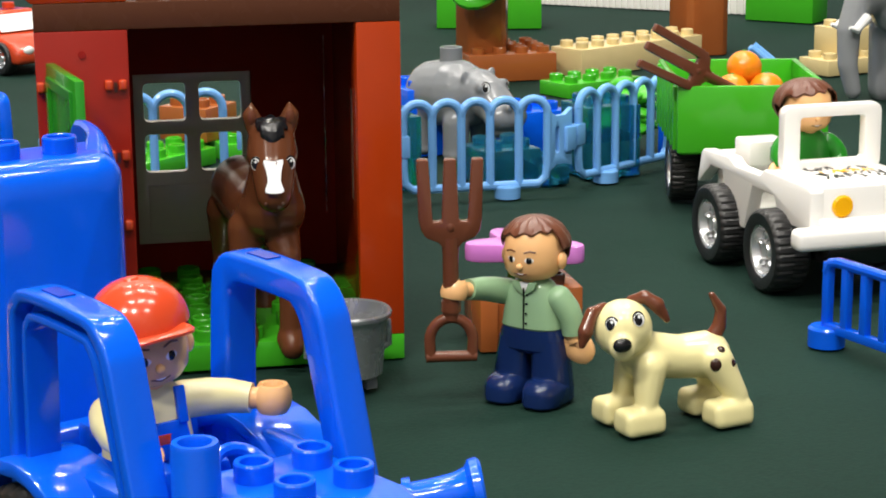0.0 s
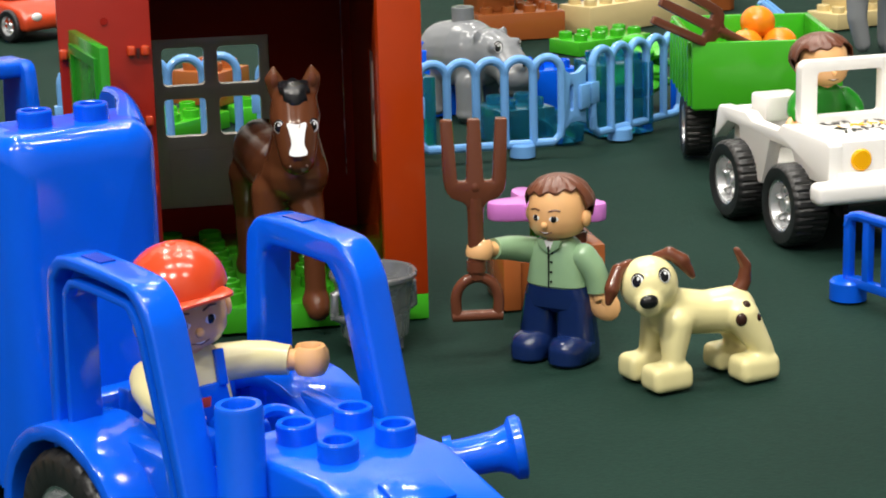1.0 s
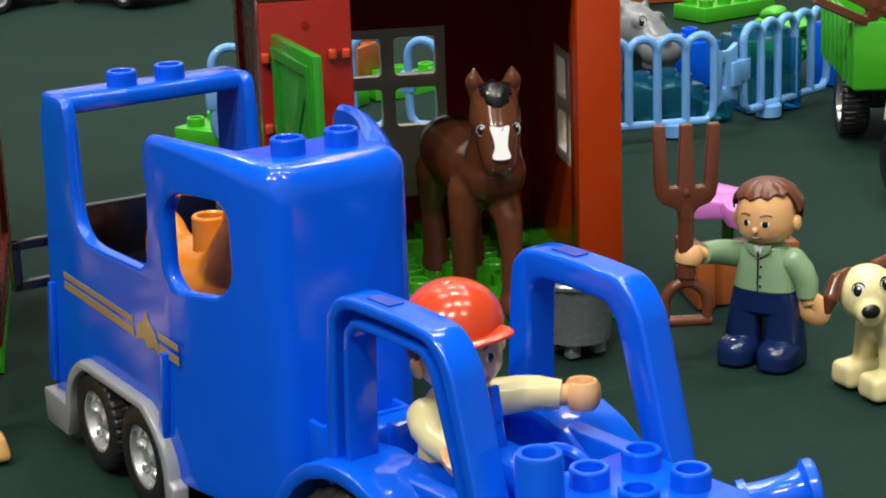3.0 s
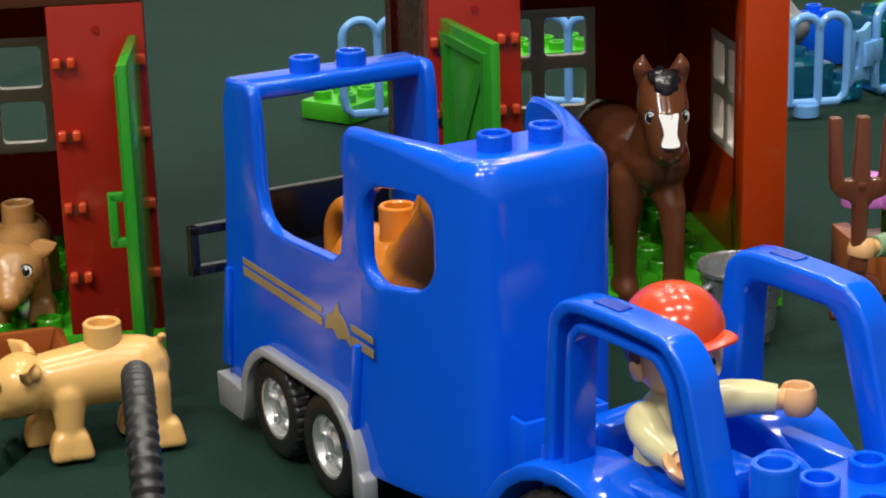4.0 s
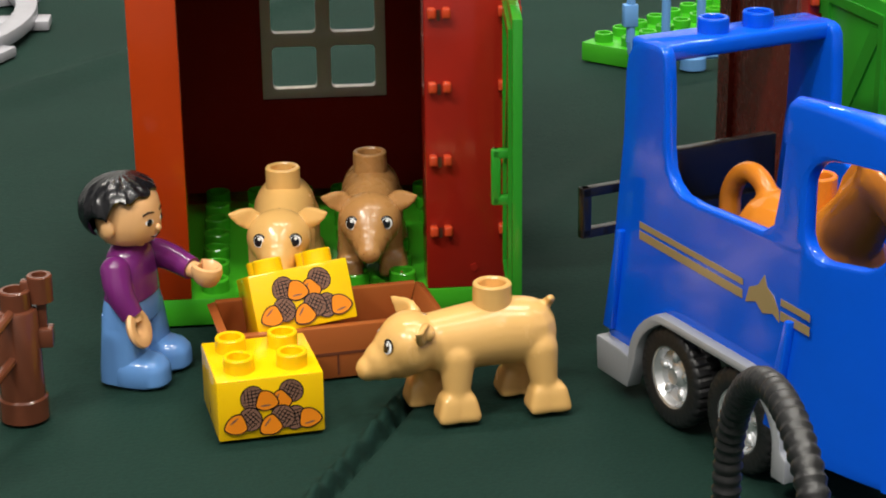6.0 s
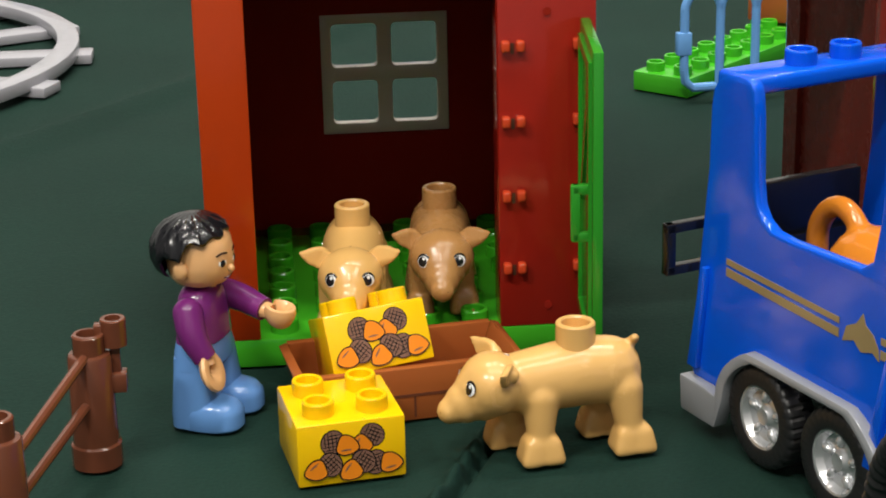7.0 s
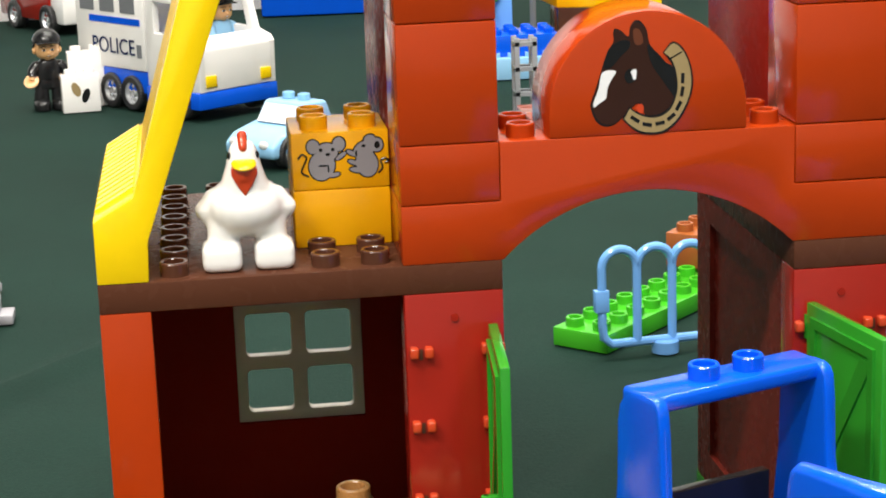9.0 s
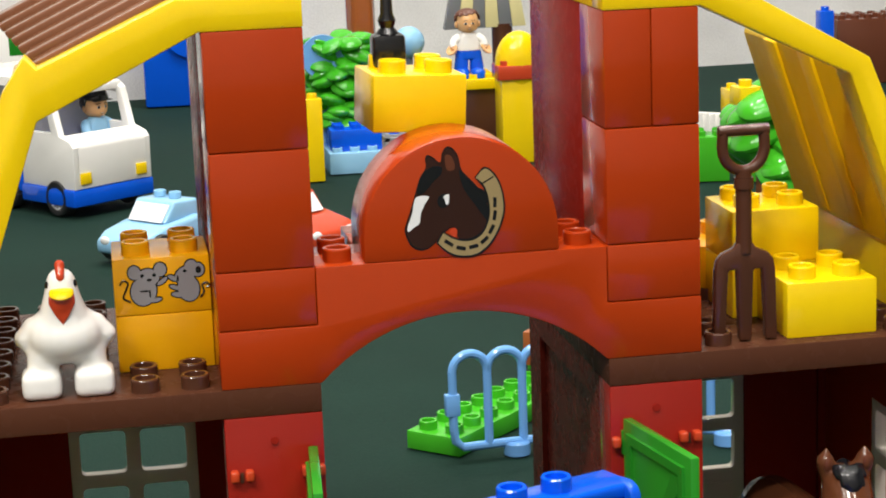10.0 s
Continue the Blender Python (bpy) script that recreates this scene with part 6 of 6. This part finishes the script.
for s in (-1, 1):
    wheel(cart, s * 1.85, 2.6, 1.05, 1.05, 0.85, s)
for ox, oy, oz in ((35.55, 15.5, 4.2), (35.0, 15.0, 3.55), (36.1, 15.0, 3.55), (35.5, 16.1, 3.4), (36.5, 16.0, 3.4)):
    fruit = thing("toy_orange", ox, oy, oz, 0, "glossy toy orange lying in the green cart", "toy orange", "oranges in the cart")
    part("peel", ball((0, 0, 0), (0.55, 0.55, 0.52), 22, 16), ORANGE, fruit)
    part("crown", ball((0, 0, 0.51), (0.09, 0.09, 0.04), 8, 6), LEAF, fruit)
fork(35.9, 14.0, 3.1, 0, -63, 12, MIDBROWN, "reddish-brown toy fork leaning over the cart side", 4.9)


# ---- toy cars and trucks across the cloth ----
def car(x, y, rz, mat, label, long=5.4, wide=3.2, roof=True):
    ob = thing("toy_car", x, y, 0, rz, label, "toy car", "toy cars")
    line = [(2.7, 0.5), (2.75, 1.3), (2.3, 1.75), (1.3, 1.85), (0.9, 2.0), (-0.9, 1.8), (-2.2, 1.5), (-2.75, 1.1), (-2.7, 0.5)]
    k = long / 5.4
    part("body", prism([(a * k, b) for a, b in line], -wide / 2, wide / 2, "x", 0.22, 3), mat, ob)
    cab = [(1.6 * k, 1.8), (1.2 * k, 2.7), (-0.3 * k, 2.75), (-1.0 * k, 1.8)]
    part("cabin", prism(cab, -wide * 0.4, wide * 0.4, "x", 0.15, 3), mat, ob)
    glass = [(-0.38 * k, 2.6), (-0.98 * k, 1.88), (-1.05 * k, 1.86), (-0.45 * k, 2.6)]
    part("windscreen", prism(glass, -wide * 0.34, wide * 0.34, "x"), EYEW, ob, "pale windscreen print")
    studs(ob, [(-0.5, 0.5, 2.75), (0.5, 0.5, 2.75)], mat)
    for s in (-1, 1):
        wheel(ob, s * wide * 0.46, 1.6 * k, 0.75, 0.75, 0.6, s)
        wheel(ob, s * wide * 0.46, -1.6 * k, 0.75, 0.75, 0.6, s)
        part("lamp", ball((s * wide * 0.3, -2.68 * k, 1.15), (0.3, 0.12, 0.2), 12, 8), EYEW, ob)
    return ob


car(6.3, 53.2, -48, PALEBLUE, "light blue toy car with studs on its roof")
car(12.2, 52.6, 38, CAPRED, "bright red toy car parked on the cloth", 5.8, 3.4)

police = thing("police_truck", 4.3, 65.2, 0, 36.9, "white and blue toy police truck with barred windows", "toy truck")
part("base", joined(box((-2.6, 0.0, 0.6), (2.6, 4.6, 1.5), 0.1), box((-2.4, 4.4, 1.0), (2.4, 10.8, 2.2), 0.08)), BLUE, police, "blue lower frame")
cab = [(0.0, 1.5), (-0.05, 3.7), (0.2, 4.0), (1.1, 4.25), (1.7, 6.2), (2.1, 6.5), (4.4, 6.5), (4.5, 1.5)]
cab_window = [(1.75, 4.35), (2.15, 5.95), (3.7, 6.0), (3.7, 4.35)]
part("cab", joined(holed(cab, [cab_window], -2.5, -2.1, "x", 0.06), holed(cab, [cab_window], 2.1, 2.5, "x", 0.06), prism([(0.0, 1.5), (-0.05, 3.7), (0.2, 4.0), (1.1, 4.25), (1.4, 4.1), (1.4, 1.5)], -2.3, 2.3, "x", 0.12), box((-2.4, 1.9, 6.1), (2.4, 4.45, 6.6), 0.15)), WHITE, police)
box_body = part("cell_box", box((-2.5, 4.6, 2.2), (2.5, 10.8, 7.1), 0.08), WHITE, police)
for s in (-1, 1):
    for k in range(3):
        part("window", box((min(s * 2.5, s * 2.53), 5.3 + 1.85 * k, 5.2), (max(s * 2.5, s * 2.53), 6.6 + 1.85 * k, 6.6), 0), GREY, box_body, "dark barred window")
    part("stripe", box((min(s * 2.5, s * 2.53), 4.9, 4.6), (max(s * 2.5, s * 2.53), 9.5, 4.95), 0), BLUE, box_body)
    part("badge", box((min(s * 2.5, s * 2.53), 4.9, 2.9), (max(s * 2.5, s * 2.53), 5.3, 3.6), 0), GREY, box_body)
    for wy in (1.6, 6.0, 7.9):
        wheel(police, s * 2.2, wy, 0.95, 0.95, 0.8, s)
    part("headlamp", box((s * 1.8 - 0.35, -0.1, 1.75), (s * 1.8 + 0.35, 0.0, 2.35), 0.05), YELLOW, police, "yellow headlamp")
words = bpy.data.curves.new("lettering", "FONT")
words.body, words.size, words.extrude, words.align_x = "POLICE", 1.2 * U, 0.01 * U, "CENTER"
lettering = new("lettering", words)
lettering.parent = box_body
lettering.data.materials.append(NAVY)
lettering.matrix_basis = Matrix.Translation((-2.54 * U, 7.4 * U, 3.0 * U)) @ Euler((math.pi / 2, 0, -math.pi / 2)).to_matrix().to_4x4()
doll("toy_officer", -5.75, 70.6, 0, 10, [HAIRBLACK, FLESH, BLACK, BLACK, BLACK], "plain toy officer in dark clothes beside the police truck", ((-1.0, -0.4, 1.6), (0.9, -0.3, 1.6)), False, 4)
sign = brick(-5.0, 68.7, 0, 2, 1, 2.0, WHITE, "white toy brick with a dark print", 8, group="far bricks")
part("print", disc(0.75, 1.25, 0.22, 0.4, 0, turn=20), GOLD, sign)
part("print", disc(1.25, 0.9, 0.2, 0.4, 0, turn=-20), BLACK, sign)
brick(-4.7, 70.4, 0, 2, 1, 3.0, WHITE, "white toy brick standing behind", 8, group="far bricks")

doll("toy_officer", 3.6, 68.6, 1.9, 36.9, [HAIRBLACK, FLESH, PALEBLUE, NAVY, BLACK], "plain toy officer in pale blue seated in the police truck", ((-0.9, -0.6, 1.7), (0.9, -0.6, 1.7)), True, 4)

red_truck = thing("red_truck", -5.4, 102.0, 0, 30, "red and white toy truck at the edge of the cloth", "toy truck")
part("body", joined(box((-2.4, 0.3, 0.8), (2.4, 8, 3.0), 0.15), box((-2.4, 2.4, 3.0), (2.4, 8, 7.5), 0.15)), DEEPRED, red_truck)
part("hood", box((-2.2, -1.4, 0.7), (2.2, 0.6, 2.8), 0.2), WHITE, red_truck)
part("window", box((-1.9, 2.3, 4.2), (1.9, 2.42, 6.6), 0.05), EYEW, red_truck)
for s in (-1, 1):
    wheel(red_truck, s * 2.2, 0.6, 1.0, 1.0, 0.8, s)
    wheel(red_truck, s * 2.2, 5.6, 1.0, 1.0, 0.8, s)
big = thing("blue_box", 7.0, 104.6, 0, -4, "large blue toy box with a round front", "toy box")
part("body", box((0, 0, 0), (8.2, 4, 9), 0.2), BLUE, big)
part("drum", moved(lathe([(0, 0), (2.0, 0), (2.1, 0.2), (2.1, 0.8), (0, 0.8)], 28), 3.6, 0.3, 5.6, 90), BLUE, big)

# yellow and blue harbour pieces far behind the arch
tower = thing("grey_tower", 17.2, 55.0, 0, 0, "grey toy lattice tower with cross braces", "toy tower")
for px, py in ((0, 0), (0.85, 0), (0, 0.85), (0.85, 0.85)):
    part("leg", box((px, py, 0), (px + 0.25, py + 0.25, 4.8), 0.02), LIGHTGREY, tower)
for z in (0.8, 2.0, 3.2, 4.4):
    part("brace", ringed(rect(0, 1.1, 0, 1.1), rect(0.25, 0.85, 0.25, 0.85), z, z + 0.2, "z"), LIGHTGREY, tower)
brick(9.55, 2.0, 13.12, 2, 2, 1.2, YELLOW, "yellow toy brick set askew behind the half-round barn top", 4, group="barn top bricks", ry=3)
mast = thing("black_post", 10.15, 3.5, 14.3, 0, "black toy post standing on the yellow brick", "toy post")
part("head", box((-0.36, -0.28, 0), (0.36, 0.28, 0.72), 0.1), BLACK, mast)
part("neck", lathe([(0.26, 0.72), (0.15, 0.85), (0.2, 1.0), (0.14, 1.15), (0.11, 2.2), (0, 2.2)], 16), BLACK, mast)
ladder = thing("toy_ladder", 42.6, 34.5, 0, -25, "light blue toy ladder leaning beyond the cart", "toy ladder")
for k in (0, 1):
    part("rail", tube([(0, k * 0.9, 2.2), (2.6, k * 0.9, 0.15)], 0.14, 8), SKY, ladder)
for k in range(5):
    part("rung", tube([(0.3 + 0.5 * k, 0, 1.96 - 0.39 * k), (0.3 + 0.5 * k, 0.9, 1.96 - 0.39 * k)], 0.09, 8), SKY, ladder)
part("post", box((-0.15, 0, 0), (0.15, 0.9, 2.2), 0.03), SKY, ladder)
brick(14.9, 70.2, 0, 1, 1, 4.6, YELLOW, "tall yellow toy pillar", 0, group="harbour bricks")
brick(16.4, 72.0, 0, 6, 4, 1.2, PALEBLUE, "pale blue toy slab", 0, group="harbour bricks")
brick(16.6, 72.6, 1.21, 6, 3, 1.2, BLUE, "blue toy slab on the pale one", 0, group="harbour bricks")
plate(16.4, 75.4, 0, 4, 2, SKY, "light blue toy plate stood far off", 0, 5.2)
disc_thing = thing("round_sign", 16.6, 75.2, 5.2, 0, "light blue round toy sign", "toy sign")
part("face", moved(lathe([(0, 0), (1.25, 0), (1.25, 0.4), (0, 0.4)], 28), 0, 0, 1.2, 90), SKY, disc_thing)
brick(26.4, 72.0, 0, 2, 2, 4.8, YELLOW, "yellow toy tower with a red band", 0, group="harbour bricks")
brick(26.2, 71.8, 4.81, 3, 2, 0.8, CAPRED, "red toy band on the yellow tower", 0, group="harbour bricks")
dome_top = thing("yellow_dome", 27.6, 72.8, 5.61, 0, "yellow toy dome on the tower", "toy dome")
part("shell", ball((0, 0, 0), (1.4, 1.0, 1.9), 22, 14), YELLOW, dome_top)
platform = brick(23.6, 78.0, 0, 6, 3, 3.6, BROWN, "dark brown toy platform far off", 0, group="harbour bricks")
brick(23.4, 77.6, 3.61, 6, 3, 0.6, YELLOW, "yellow toy deck on the platform", 0, group="harbour bricks")
doll("toy_figure", 25.8, 78.8, 4.21, 0, [HAIRBROWN, FLESH, WHITE, BLUE], "plain toy figure in white shirt on the far deck", ((-1.0, -0.3, 1.7), (1.0, -0.3, 1.7)))
trunk(20.6, 88.0, 0, 0.9, 14, "brown toy trunk far behind")
brick(40.8, 74.6, 0, 2, 2, 3.0, YELLOW, "yellow toy brick far across the cloth", 0, group="far bricks")
brick(44.5, 78.0, 0, 2, 2, 3.6, BLUE, "blue toy brick far across the cloth", 0, group="far bricks")
brick(62.0, 100.0, 0, 6, 3, 4.5, MIDBROWN, "dark brown toy bricks at the far edge", 0, group="far bricks")
brick(56.0, 98.0, 0, 2, 2, 4.0, BLUE, "blue toy brick at the far edge", 0, group="far bricks")
brick(-14.0, 98.0, 0, 3, 3, 3.0, SKY, "light blue toy brick at the far edge", 20, group="far bricks")

# ---- grey curved train track ----
track = thing("train_track", -15.4, 28.2, 0, 0, "grey curved toy train track on the cloth", "toy track")
for r0, r1 in ((9.75, 10.5), (6.9, 7.65)):
    outer, inner = [], []
    for k in range(41):
        a = math.radians(-80 + 160 * k / 40)
        outer.append((r1 * math.cos(a), r1 * math.sin(a)))
        inner.append((r0 * math.cos(a), r0 * math.sin(a)))
    part("rail", prism(outer + inner[::-1], 0.2, 0.66, "z", 0.06), RAILGREY, track)
for k in range(7):
    part("sleeper", moved(box((6.3, -0.55, 0), (10.95, 0.55, 0.34), 0.06), 0, 0, 0, 0, 0, -72 + 24 * k), RAILGREY, track)

# things along the far edge, above the barn
house = thing("white_house", -3.0, 95.0, 0, 0, "white toy wall piece with a green window", "toy wall")
part("wall", box((0, 0, 0), (3.2, 1.0, 7.3), 0.1), WHITE, house)
part("window", box((1.2, -0.04, 5.3), (2.4, 0.02, 6.8), 0.02), LEAF, house, "green window panel")
tent = thing("striped_canopy", 28.8, 89.0, 0, 0, "grey and cream striped toy canopy on a brown post", "toy canopy")
for k in range(6):
    slab = [(-2.7 + 0.9 * k, 6.1), (-1.8 + 0.9 * k, 6.1), (-1.4 + 0.72 * k, 9.0), (-2.1 + 0.72 * k, 9.0)]
    part("stripe_panel", prism(slab, -0.4 + 0.01 * k, 0.4, "y", 0.04), CREAM if k % 2 else GREY, tent)
part("post", tube([(1.2, 0.2, 0), (1.2, 0.2, 6.3)], 0.7, 14), BROWN, tent)
ballon = thing("cyan_ball", 22.4, 80.0, 0, 0, "pale cyan toy ball on a stem", "toy ball")
part("stem", tube([(0, 0, 0), (0, 0, 5.6)], 0.2, 8), GREY, ballon)
part("ball", ball((0, 0, 6.4), 0.95, 18, 12), PALEBLUE, ballon)
brick(55.2, 95.0, 0, 5, 3, 4.6, MIDBROWN, "reddish-brown toy brick at the far edge", 0, group="far bricks")
brick(53.6, 94.0, 0, 1, 1, 5.4, BLUE, "tall blue toy brick at the far edge", 0, group="far bricks")
